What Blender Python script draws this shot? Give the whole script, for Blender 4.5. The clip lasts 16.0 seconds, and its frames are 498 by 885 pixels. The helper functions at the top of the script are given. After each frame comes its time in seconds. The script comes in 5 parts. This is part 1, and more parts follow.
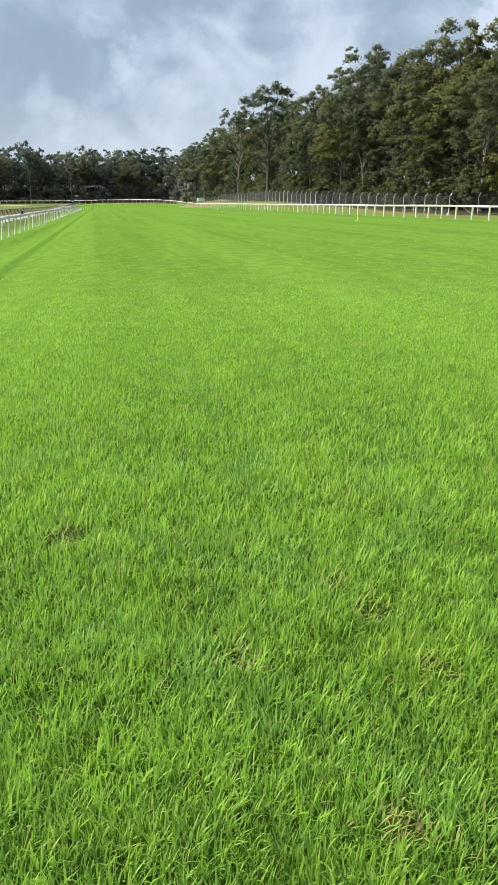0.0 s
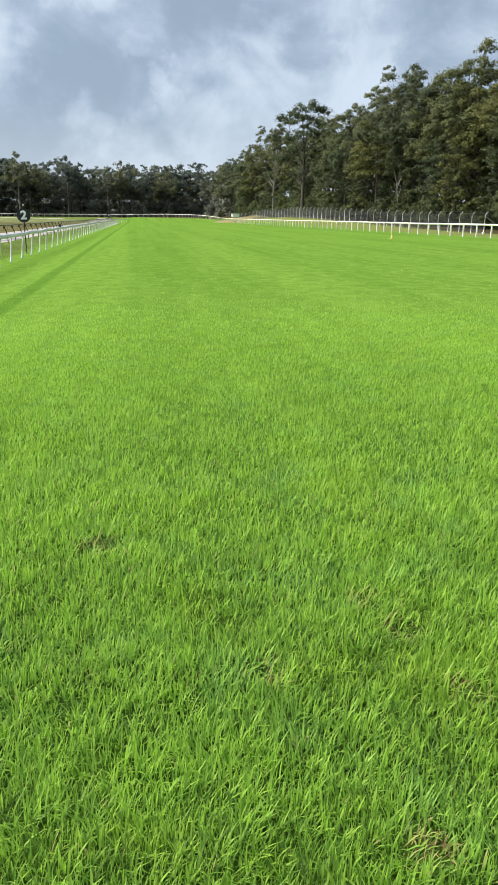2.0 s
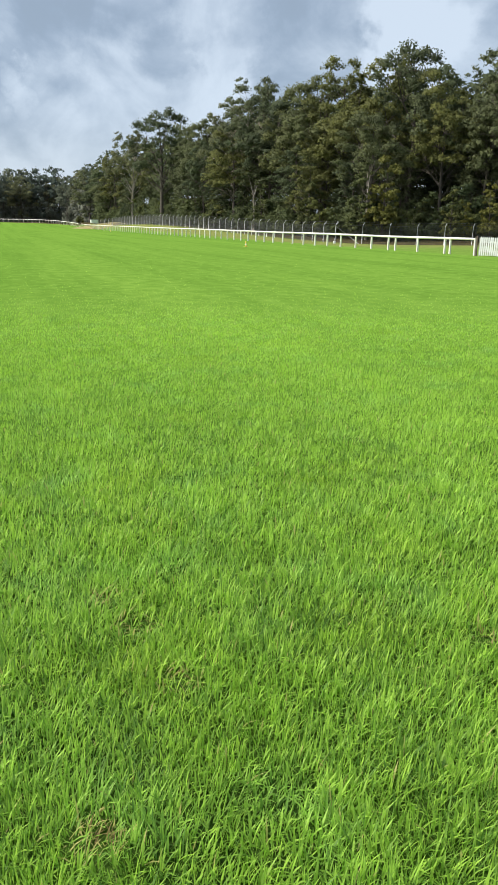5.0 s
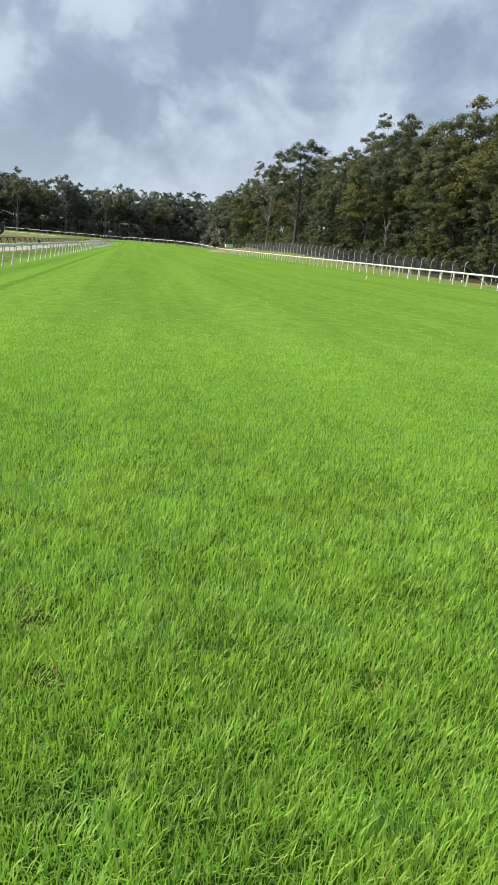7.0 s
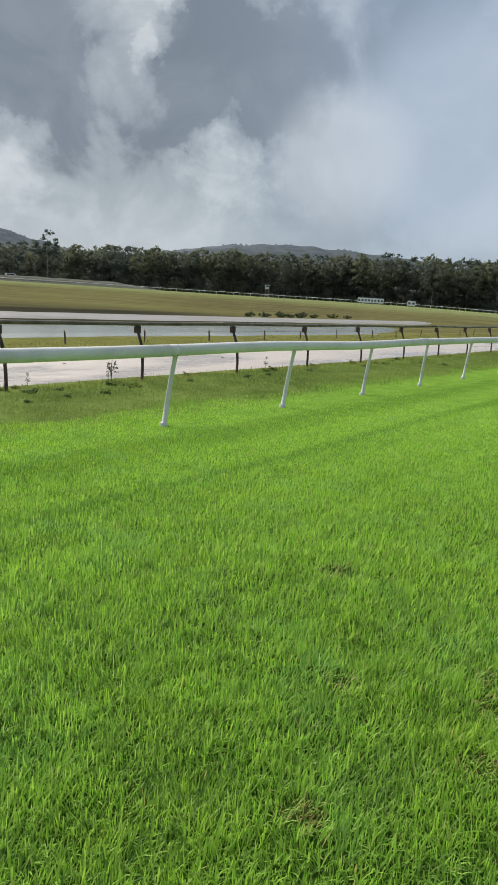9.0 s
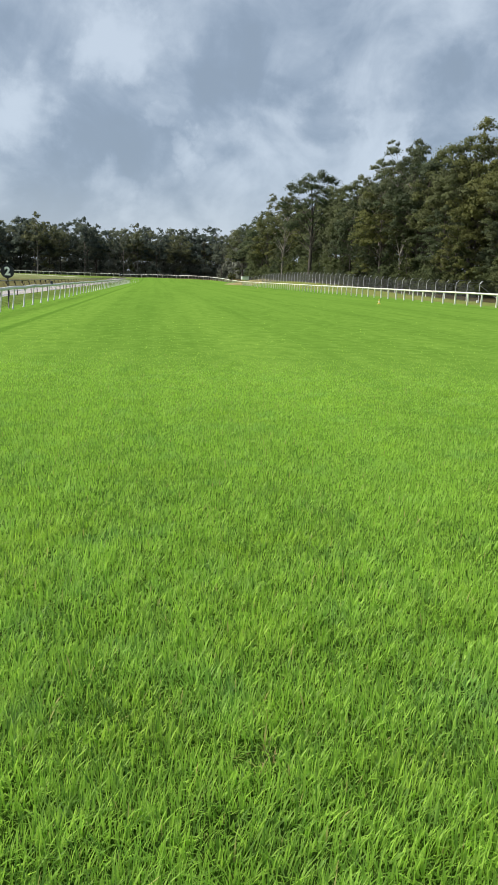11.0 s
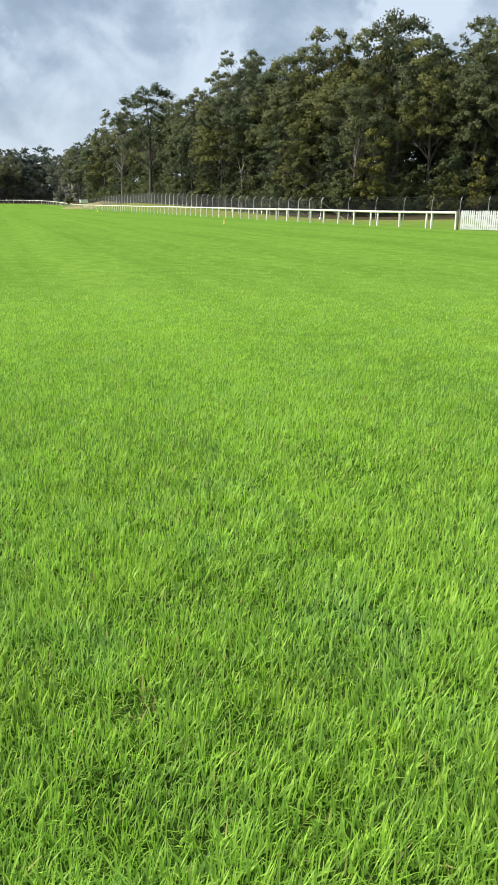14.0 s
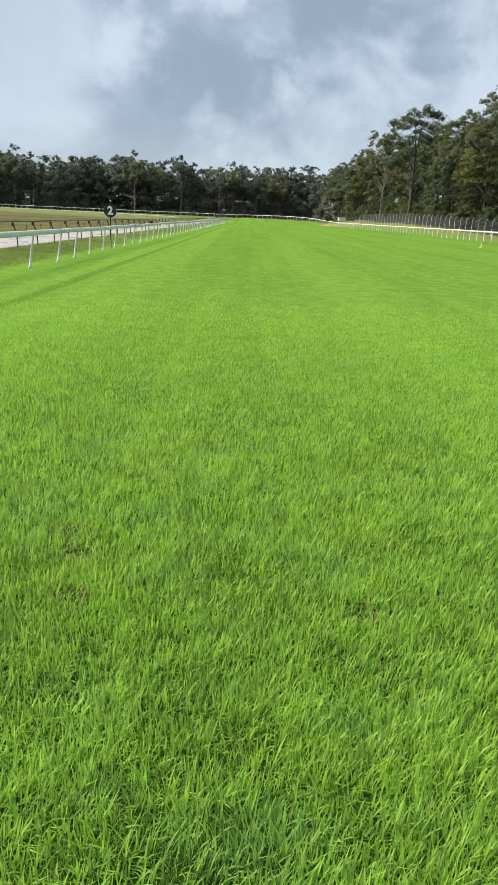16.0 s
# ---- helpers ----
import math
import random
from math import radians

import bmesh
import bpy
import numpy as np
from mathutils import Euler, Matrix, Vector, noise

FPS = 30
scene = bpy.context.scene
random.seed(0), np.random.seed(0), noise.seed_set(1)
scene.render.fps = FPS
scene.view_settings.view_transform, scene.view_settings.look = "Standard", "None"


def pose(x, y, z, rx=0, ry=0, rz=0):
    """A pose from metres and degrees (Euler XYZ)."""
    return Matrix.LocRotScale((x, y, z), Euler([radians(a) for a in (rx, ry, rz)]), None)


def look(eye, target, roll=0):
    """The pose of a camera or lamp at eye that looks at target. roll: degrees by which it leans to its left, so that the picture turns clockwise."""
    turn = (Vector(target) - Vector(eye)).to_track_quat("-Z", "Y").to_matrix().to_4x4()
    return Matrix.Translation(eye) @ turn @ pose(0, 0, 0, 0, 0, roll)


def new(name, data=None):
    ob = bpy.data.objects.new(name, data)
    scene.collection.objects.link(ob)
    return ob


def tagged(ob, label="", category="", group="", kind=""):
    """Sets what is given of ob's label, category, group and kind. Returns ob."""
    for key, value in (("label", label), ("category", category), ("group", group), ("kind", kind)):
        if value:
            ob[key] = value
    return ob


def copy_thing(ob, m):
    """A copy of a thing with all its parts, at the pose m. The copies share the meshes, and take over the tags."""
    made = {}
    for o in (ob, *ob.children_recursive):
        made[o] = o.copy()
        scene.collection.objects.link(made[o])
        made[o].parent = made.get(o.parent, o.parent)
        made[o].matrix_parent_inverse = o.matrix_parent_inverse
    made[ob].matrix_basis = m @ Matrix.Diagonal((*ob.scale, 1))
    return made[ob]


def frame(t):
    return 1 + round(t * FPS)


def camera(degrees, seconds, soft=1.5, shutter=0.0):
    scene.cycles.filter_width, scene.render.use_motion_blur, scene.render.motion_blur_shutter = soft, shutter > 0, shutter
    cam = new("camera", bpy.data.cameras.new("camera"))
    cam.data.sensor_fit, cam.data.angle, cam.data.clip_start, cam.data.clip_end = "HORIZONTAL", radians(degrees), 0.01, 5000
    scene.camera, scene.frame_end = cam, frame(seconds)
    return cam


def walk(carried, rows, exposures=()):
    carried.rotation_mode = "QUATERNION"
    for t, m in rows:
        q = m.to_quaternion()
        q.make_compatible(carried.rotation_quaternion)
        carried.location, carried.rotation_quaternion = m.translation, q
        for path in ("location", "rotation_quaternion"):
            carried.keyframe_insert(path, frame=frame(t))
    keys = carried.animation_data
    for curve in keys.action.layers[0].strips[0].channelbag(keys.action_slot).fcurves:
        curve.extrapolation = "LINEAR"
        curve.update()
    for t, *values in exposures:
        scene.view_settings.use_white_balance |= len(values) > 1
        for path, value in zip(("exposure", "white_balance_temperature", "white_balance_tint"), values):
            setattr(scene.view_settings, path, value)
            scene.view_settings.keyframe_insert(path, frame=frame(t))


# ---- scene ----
cam = camera(36.94, 16.0, soft=0.85, shutter=0.0)
ROWS = [
    (0.0, look((0.021, -4.098, 1.437), (0.371, -2.227, 0.822), -0.30)),
    (0.5, look((0.013, -4.099, 1.435), (0.342, -2.222, 0.828), -0.04)),
    (1.0, look((0.004, -4.099, 1.436), (0.313, -2.216, 0.838), 0.12)),
    (1.5, look((-0.000, -4.105, 1.440), (0.293, -2.217, 0.852), 0.29)),
    (2.0, look((0.001, -4.115, 1.441), (0.278, -2.220, 0.863), 0.46)),
    (2.5, look((-0.012, -4.119, 1.443), (0.251, -2.219, 0.876), 0.71)),
    (3.0, look((-0.019, -4.115, 1.437), (0.252, -2.214, 0.877), 0.87)),
    (3.5, look((0.005, -4.126, 1.440), (0.316, -2.230, 0.884), 1.00)),
    (4.0, look((0.073, -4.136, 1.439), (0.547, -2.275, 0.880), 1.21)),
    (4.2, look((0.140, -4.106, 1.419), (0.752, -2.287, 0.856), 1.66)),
    (6.3, look((1.032, -4.594, 1.448), (1.583, -2.749, 0.905), -0.84)),
    (6.5, look((1.072, -4.585, 1.451), (1.528, -2.715, 0.911), -0.11)),
    (7.0, look((1.223, -4.468, 1.443), (1.545, -2.558, 0.944), 4.89)),
    (7.5, look((1.321, -4.471, 1.472), (0.973, -2.574, 0.944), 4.00)),
    (7.6, look((1.347, -4.497, 1.469), (0.782, -2.652, 0.940), 3.21)),
    (7.7, look((1.398, -4.496, 1.465), (0.624, -2.728, 0.940), 2.74)),
    (7.8, look((1.382, -4.497, 1.458), (0.426, -2.819, 0.937), 3.02)),
    (7.9, look((1.396, -4.472, 1.456), (0.265, -2.904, 0.944), 2.18)),
    (8.0, look((1.398, -4.469, 1.449), (0.131, -3.001, 0.958), 1.82)),
    (8.3, look((1.484, -4.561, 1.505), (-0.029, -3.312, 1.114), 0.46)),
    (8.5, look((1.466, -4.554, 1.518), (-0.078, -3.339, 1.142), 1.02)),
    (8.6, look((1.514, -4.559, 1.503), (-0.011, -3.322, 1.126), 1.25)),
    (8.8, look((1.523, -4.522, 1.483), (0.135, -3.134, 1.107), 2.40)),
    (9.0, look((1.531, -4.481, 1.464), (0.430, -2.855, 1.082), 3.62)),
    (9.2, look((1.599, -4.479, 1.424), (0.844, -2.665, 1.047), 4.10)),
    (9.3, look((1.619, -4.470, 1.418), (1.034, -2.595, 1.044), 4.31)),
    (9.4, look((1.649, -4.457, 1.418), (1.220, -2.541, 1.037), 4.43)),
    (9.5, look((1.683, -4.449, 1.420), (1.376, -2.511, 1.030), 4.00)),
    (9.7, look((1.650, -4.420, 1.415), (1.517, -2.468, 1.005), 1.58)),
    (10.0, look((1.741, -4.307, 1.420), (1.793, -2.352, 0.999), 1.44)),
    (10.2, look((1.761, -4.333, 1.427), (1.903, -2.382, 1.013), 1.60)),
    (12.3, look((1.776, -4.100, 1.442), (2.071, -2.176, 0.980), 1.98)),
    (12.5, look((1.776, -4.110, 1.450), (2.078, -2.189, 0.984), 1.75)),
    (13.0, look((1.789, -4.105, 1.439), (2.150, -2.201, 0.944), 1.24)),
    (13.5, look((1.821, -4.097, 1.429), (2.355, -2.252, 0.871), 0.96)),
    (14.0, look((1.808, -4.106, 1.421), (2.419, -2.302, 0.813), 0.39)),
    (14.5, look((1.767, -4.277, 1.431), (2.191, -2.421, 0.816), -0.55)),
    (15.0, look((1.760, -4.473, 1.450), (1.977, -2.579, 0.846), -0.76)),
    (15.5, look((1.683, -4.615, 1.446), (1.791, -2.703, 0.869), 0.41)),
    (16.0, look((1.605, -4.782, 1.437), (1.627, -2.867, 0.859), 2.55)),
]
walk(cam, ROWS, [(0.0, 0.38), (6.3, 0.34), (7.0, 0.24), (7.6, 0.18), (8.0, 0.15), (8.4, 0.02), (8.8, -0.02), (9.5, -0.02), (10.2, 0.14), (12.3, 0.14), (13.0, 0.12), (13.5, 0.24), (14.0, 0.40), (15.0, 0.38), (16.0, 0.30)])

# ---- light ----
SUN_AZ, SUN_EL = 76.0, 46.0          # degrees left of +y, and above the horizon


def toward(az, el):
    a, e = radians(az), radians(el)
    return Vector((-math.sin(a) * math.cos(e), math.cos(a) * math.cos(e), math.sin(e)))


class Nodes:
    """Short hand for building a node tree."""

    def __init__(self, tree):
        self.tree = tree
        tree.nodes.clear()

    def add(self, kind, **values):
        n = self.tree.nodes.new(kind)
        for k, v in values.items():
            if k == "operation":
                n.operation = v
            elif k == "blend":
                n.data_type, n.blend_type = "RGBA", v
            elif k == "sky":
                n.sky_type = v
            elif k == "attribute":
                n.attribute_name = v
            elif k == "smooth":
                n.interpolation_type = "SMOOTHSTEP"
        return n

    def link(self, value, socket):
        if isinstance(value, bpy.types.NodeSocket):
            self.tree.links.new(value, socket)
        else:
            socket.default_value = value

    def math(self, op, a, b=0.0, c=None):
        n = self.add("ShaderNodeMath", operation=op)
        self.link(a, n.inputs[0])
        self.link(b, n.inputs[1])
        if c is not None:
            self.link(c, n.inputs[2])
        return n.outputs[0]

    def vec(self, op, a, b=(0, 0, 0)):
        n = self.add("ShaderNodeVectorMath", operation=op)
        self.link(a, n.inputs[0])
        self.link(b, n.inputs[1])
        return n.outputs["Value"] if op in ("DOT_PRODUCT", "LENGTH", "DISTANCE") else n.outputs[0]

    def ramp(self, value, lo, hi, a=0.0, b=1.0):
        n = self.add("ShaderNodeMapRange", smooth=True)
        for k, v in zip(range(5), (value, lo, hi, a, b)):
            self.link(v, n.inputs[k])
        return n.outputs[0]

    def mix(self, fac, a, b, blend="MIX"):
        n = self.add("ShaderNodeMix", blend=blend)
        self.link(fac, n.inputs[0])
        for v, s in ((a, n.inputs[6]), (b, n.inputs[7])):
            self.link((*v, 1.0) if isinstance(v, tuple) and len(v) == 3 else v, s)
        return n.outputs[2]

    def noise(self, where, scale, detail=3.0, rough=0.55, warp=0.0):
        n = self.add("ShaderNodeTexNoise")
        self.link(where, n.inputs["Vector"])
        n.inputs["Scale"].default_value, n.inputs["Detail"].default_value = scale, detail
        n.inputs["Roughness"].default_value, n.inputs["Distortion"].default_value = rough, warp
        return n.outputs[0]

    def stretch(self, where, sx, sy, sz, off=(0, 0, 0)):
        return self.vec("ADD", self.vec("MULTIPLY", where, (sx, sy, sz)), off)


def make_world():
    world = bpy.data.worlds.new("overcast_sky")
    scene.world = world
    world.use_nodes = True
    n = Nodes(world.node_tree)
    d = n.add("ShaderNodeTexCoord").outputs["Generated"]
    sep = n.add("ShaderNodeSeparateXYZ")
    n.link(d, sep.inputs[0])
    big = n.noise(n.stretch(d, 1, 1, 1.25, (3.1, 7.4, 0.0)), 3.6, 7.0, 0.55, 0.35)
    fine = n.noise(n.stretch(d, 1, 1, 1.15, (1.7, 0.6, 4.0)), 8.5, 8.0, 0.56, 0.5)
    mass = n.math("ADD", n.math("MULTIPLY", big, 0.5), n.math("MULTIPLY", fine, 0.5))
    # the heavy cloud banks, and the brighter openings between them, with torn edges
    tear = n.add("ShaderNodeTexNoise")
    n.link(d, tear.inputs["Vector"])
    tear.inputs["Scale"].default_value, tear.inputs["Detail"].default_value, tear.inputs["Roughness"].default_value = 9.0, 6.0, 0.6
    torn = n.vec("NORMALIZE", n.vec("ADD", d, n.vec("MULTIPLY", n.vec("SUBTRACT", tear.outputs[1], (0.5, 0.5, 0.5)), (0.2, 0.2, 0.2))))
    banks = ((53.5, 15.5, 9.5, 0.16), (58.5, 13, 5, 0.10), (50, 13, 5, 0.08), (54, 22, 7, 0.10), (37.5, 15, 6, 0.20), (33.5, 14.5, 5, 0.15), (42, 13, 4, 0.06), (68, 9.5, 6, 0.05),
             (2.9, 10.8, 6, 0.07), (-1.5, 8.2, 5, 0.04), (-6, 9.5, 5, 0.05), (-12, 8, 5, 0.04), (-11.9, 11.2, 3, 0.07), (-22, 11, 4, 0.08), (-18.4, 7.5, 3, 0.06), (-5.5, 13.2, 4, 0.07), (14, 13, 6, 0.04))
    gaps = ((43.6, 16.6, 1.5, 0.08), (40.5, 20.5, 3.2, 0.14), (53.5, 7, 3, 0.08), (36.7, 10, 4, 0.12), (68, 18, 6, 0.12), (51.8, 8.5, 3, 0.06), (28, 12, 7, 0.05),
            (8, 11, 3.6, 0.09), (-2.9, 9.2, 1.7, 0.07), (-4.6, 7, 3, 0.07), (3, 6.2, 2.2, 0.06), (-0.3, 11.4, 1.5, 0.06), (-8, 11.3, 3.4, 0.05), (-16.6, 11.6, 3.0, 0.06), (-14.6, 9.6, 2.2, 0.03),
            (-28.6, 12.5, 4.5, 0.16), (3, 16.3, 3, 0.08), (-2, 4.2, 4, 0.03), (-9, 5.6, 4, 0.02))
    for az, el, wide, depth in banks + tuple((a, e, w, -k) for a, e, w, k in gaps):
        near = n.vec("DOT_PRODUCT", torn, tuple(toward(az, el)))
        lobe = n.ramp(near, math.cos(radians(wide)), math.cos(radians(wide * 0.15)))
        mass = n.math("ADD", mass, n.math("MULTIPLY", lobe, depth))
    cloud = n.mix(n.ramp(mass, 0.35, 0.62), (0.565, 0.655, 0.765), (0.285, 0.365, 0.475))
    grey = n.ramp(n.vec("DOT_PRODUCT", d, tuple(toward(60, 12))), math.cos(radians(38)), math.cos(radians(16)))
    cloud = n.mix(n.math("MULTIPLY", grey, 0.75), cloud, n.mix(n.ramp(mass, 0.36, 0.56), (0.68, 0.715, 0.71), (0.385, 0.42, 0.437)))
    heavy = n.math("MULTIPLY", n.ramp(mass, 0.55, 0.655), n.math("ADD", 0.3, n.math("MULTIPLY", grey, 0.7)))
    cloud = n.mix(heavy, cloud, n.mix(grey, (0.24, 0.30, 0.37), n.mix(n.ramp(fine, 0.35, 0.65), (0.255, 0.292, 0.338), (0.192, 0.224, 0.268))))
    cloud = n.mix(n.ramp(sep.outputs[2], 0.15, 0.03, 0.0, 0.5), cloud, (0.50, 0.575, 0.655))
    veil = n.ramp(n.vec("DOT_PRODUCT", d, tuple(toward(20, 12))), math.cos(radians(10)), math.cos(radians(4)))
    cloud = n.mix(n.math("MULTIPLY", veil, 0.75), cloud, (0.50, 0.585, 0.70))
    lit = n.ramp(n.vec("DOT_PRODUCT", d, tuple(toward(28.5, 10))), math.cos(radians(6)), math.cos(radians(2)))
    cloud = n.mix(n.math("MULTIPLY", lit, 0.5), cloud, (0.68, 0.73, 0.78))
    glow = n.ramp(n.vec("DOT_PRODUCT", d, tuple(toward(SUN_AZ, SUN_EL))), math.cos(radians(34)), 1.0)
    cloud = n.mix(n.math("MULTIPLY", glow, 0.55), cloud, (1.5, 1.45, 1.35))
    sky = n.add("ShaderNodeTexSky", sky="NISHITA")
    sky.sun_disc, sky.sun_elevation, sky.sun_rotation = False, radians(SUN_EL), radians(-SUN_AZ)
    clear = n.vec("MULTIPLY", sky.outputs[0], (0.1, 0.1, 0.1))
    colour = n.mix(0.9, clear, cloud)
    bg = n.add("ShaderNodeBackground")
    n.link(colour, bg.inputs[0])
    bg.inputs[1].default_value = SKY
    out = n.add("ShaderNodeOutputWorld")
    n.link(bg.outputs[0], out.inputs[0])


SKY = 0.96
make_world()
sun = new("sun", bpy.data.lights.new("sun", "SUN"))
sun.data.energy, sun.data.angle, sun.data.color = 4.8, radians(34), (1.0, 0.95, 0.86)
sun.matrix_world = look((0, 0, 60), Vector((0, 0, 60)) - toward(SUN_AZ, SUN_EL))

# ---- materials ----


def material(name, rough=0.7, metal=0.0, spec=0.4):
    mat = bpy.data.materials.new(name)
    mat.use_nodes = True
    n = Nodes(mat.node_tree)
    bsdf = n.add("ShaderNodeBsdfPrincipled")
    out = n.add("ShaderNodeOutputMaterial")
    n.link(bsdf.outputs[0], out.inputs[0])
    bsdf.inputs["Roughness"].default_value, bsdf.inputs["Metallic"].default_value = rough, metal
    bsdf.inputs["Specular IOR Level"].default_value = spec
    return mat, n, bsdf, out


def bump(n, bsdf, height, strength, distance):
    b = n.add("ShaderNodeBump")
    b.inputs["Strength"].default_value, b.inputs["Distance"].default_value = strength, distance
    n.link(height, b.inputs["Height"])
    n.link(b.outputs[0], bsdf.inputs["Normal"])


def worn(name, base, dark, scale, rough=0.6, metal=0.0, spec=0.4, amount=0.6, grain=0.004):
    """A plain surface with stains at one scale and grain at another."""
    mat, n, bsdf, _ = material(name, rough, metal, spec)
    pos = n.add("ShaderNodeNewGeometry").outputs["Position"]
    stains = n.ramp(n.noise(pos, scale, 5.0, 0.6), 0.42, 0.72)
    specks = n.noise(pos, scale * 14, 2.0)
    colour = n.mix(n.math("MULTIPLY", stains, amount), base, dark)
    colour = n.mix(n.math("MULTIPLY", n.ramp(specks, 0.5, 0.75), amount * 0.5), colour, dark)
    n.link(colour, bsdf.inputs["Base Color"])
    n.link(n.math("ADD", rough - 0.1, n.math("MULTIPLY", stains, 0.2)), bsdf.inputs["Roughness"])
    bump(n, bsdf, specks, 0.3, grain)
    return mat


def bands(n, pos):
    """Mown lanes along the straight, a little lighter and darker, and the rolled line near the inside rail."""
    lanes = n.noise(n.stretch(pos, 0.42, 0.006, 0.0), 1.0, 2.0, 0.5)
    thin = n.noise(n.stretch(pos, 1.5, 0.02, 0.0), 1.0, 3.0, 0.6)
    return n.ramp(n.math("ADD", n.math("MULTIPLY", lanes, 0.55), n.math("MULTIPLY", thin, 0.45)), 0.38, 0.62)


def leafy(name, dark, light, gloss=0.35, through_light=0.3, lanes=False):
    """Foliage and blades: tint from a per-leaf value, large patches from the place."""
    mat, n, bsdf, out = material(name, 1.0 - gloss, 0.0, 0.36 if lanes else 0.2)
    pos = n.add("ShaderNodeNewGeometry").outputs["Position"]
    tint = n.add("ShaderNodeAttribute", attribute="tint").outputs["Fac"]
    each = n.add("ShaderNodeObjectInfo").outputs["Random"]
    patch = n.noise(pos, 0.9 if lanes else 0.16, 4.0, 0.6)
    f = n.math("ADD", n.math("MULTIPLY", tint, 0.55), n.math("MULTIPLY", n.ramp(patch, 0.3, 0.7), 0.45))
    if lanes:
        f = n.math("ADD", n.math("MULTIPLY", tint, 0.8), n.math("MULTIPLY", n.ramp(patch, 0.3, 0.7), 0.1))
    colour = n.mix(f, dark, light)
    if lanes:
        colour = n.mix(n.math("MULTIPLY", bands(n, pos), 0.38), colour, light)
        warm = n.noise(pos, 1.25, 3.0, 0.6)
        colour = n.mix(n.math("MULTIPLY", n.ramp(warm, 0.5, 0.72), 0.24), colour, n.mix(tint, (0.085, 0.15, 0.012), (0.50, 0.66, 0.05)))
        # Pale bluish sheen of the blades, painted into their colour in random patches.
        fine = n.noise(pos, 1.9, 4.0, 0.6)
        colour = n.mix(n.math("MULTIPLY", n.ramp(fine, 0.5, 0.72), 0.36), colour, n.mix(tint, (0.06, 0.19, 0.06), (0.32, 0.60, 0.17)))
        colour = n.mix(n.ramp(tint, 1.4, 1.6), colour, n.mix(n.ramp(tint, 2.0, 3.0), (0.50, 0.47, 0.16), (0.22, 0.15, 0.06)))
    else:
        kind = n.mix(n.ramp(each, 0.15, 0.6), (0.74, 0.80, 0.88), (1.02, 1.0, 0.98))
        kind = n.mix(n.ramp(each, 0.6, 0.95), kind, (1.28, 1.16, 0.82))
        colour = n.mix(1.0, colour, kind, "MULTIPLY")
    n.link(colour, bsdf.inputs["Base Color"])
    tr = n.add("ShaderNodeBsdfTranslucent")
    n.link(colour, tr.inputs[0])
    mixer = n.add("ShaderNodeMixShader")
    mixer.inputs[0].default_value = through_light
    n.link(bsdf.outputs[0], mixer.inputs[1])
    n.link(tr.outputs[0], mixer.inputs[2])
    n.link(mixer.outputs[0], out.inputs[0])
    return mat


TURF_DARK, TURF_LIGHT = (0.040, 0.142, 0.022), (0.455, 0.72, 0.092)
BLADES = leafy("grass_blades", TURF_DARK, TURF_LIGHT, 0.45, 0.47, lanes=True)
ROUGH_BLADES = leafy("rough_grass_blades", (0.085, 0.145, 0.034), (0.30, 0.39, 0.115), 0.3, 0.45)
GUM = leafy("gum_leaves", (0.076, 0.092, 0.050), (0.160, 0.186, 0.078), 0.3, 0.42)
# The far leaves are lifted and greyed: distance haze painted into their colour.
GUM_HAZED = leafy("hazed_far_gum_leaves", (0.118, 0.142, 0.112), (0.148, 0.172, 0.116), 0.15, 0.6)
SCRUB_HAZED = leafy("hazed_far_scrub_leaves", (0.19, 0.215, 0.19), (0.215, 0.24, 0.195), 0.15, 0.6)
SAPLING = leafy("sapling_leaves", (0.062, 0.076, 0.026), (0.165, 0.178, 0.055), 0.3, 0.35)
SHRUB = leafy("shrub_leaves", (0.066, 0.086, 0.042), (0.130, 0.158, 0.060), 0.25, 0.42)
PALE_GUM = leafy("pale_gum_leaves", (0.090, 0.102, 0.055), (0.235, 0.250, 0.115), 0.25, 0.4)
BARK = worn("gum_bark", (0.085, 0.072, 0.058), (0.04, 0.034, 0.03), 1.2, 0.9, amount=0.8, grain=0.02)
PALE_BARK = worn("pale_gum_bark", (0.27, 0.24, 0.205), (0.12, 0.105, 0.09), 0.9, 0.85, amount=0.7, grain=0.02)
WHITE_PLASTIC = worn("white_rail_plastic", (0.66, 0.65, 0.64), (0.42, 0.43, 0.41), 1.6, 0.6, spec=0.3, amount=0.4, grain=0.001)
PICKET_PAINT = worn("picket_paint", (0.62, 0.63, 0.64), (0.40, 0.40, 0.38), 2.5, 0.65, amount=0.5)
WHITE_PAINT = worn("white_paint", (0.80, 0.78, 0.70), (0.52, 0.48, 0.36), 2.5, 0.6, amount=0.5)
RUST = worn("rusty_steel", (0.085, 0.06, 0.05), (0.03, 0.025, 0.022), 5.0, 0.75, 0.3, amount=0.8)
RAIL_STEEL = worn("weathered_rail_steel", (0.17, 0.15, 0.11), (0.07, 0.055, 0.045), 3.0, 0.5, 0.4, amount=0.7)
BLACK = worn("black_paint", (0.012, 0.013, 0.018), (0.03, 0.03, 0.035), 6.0, 0.45, amount=0.4)
GALV = worn("galvanised_steel", (0.42, 0.43, 0.43), (0.24, 0.25, 0.25), 5.0, 0.5, 0.6, amount=0.5)
WIRE = worn("dull_fence_wire", (0.10, 0.105, 0.105), (0.05, 0.05, 0.05), 5.0, 0.6, 0.5, amount=0.5)
YELLOW = worn("yellow_plastic", (0.80, 0.58, 0.10), (0.5, 0.36, 0.06), 8.0, 0.5, amount=0.3)
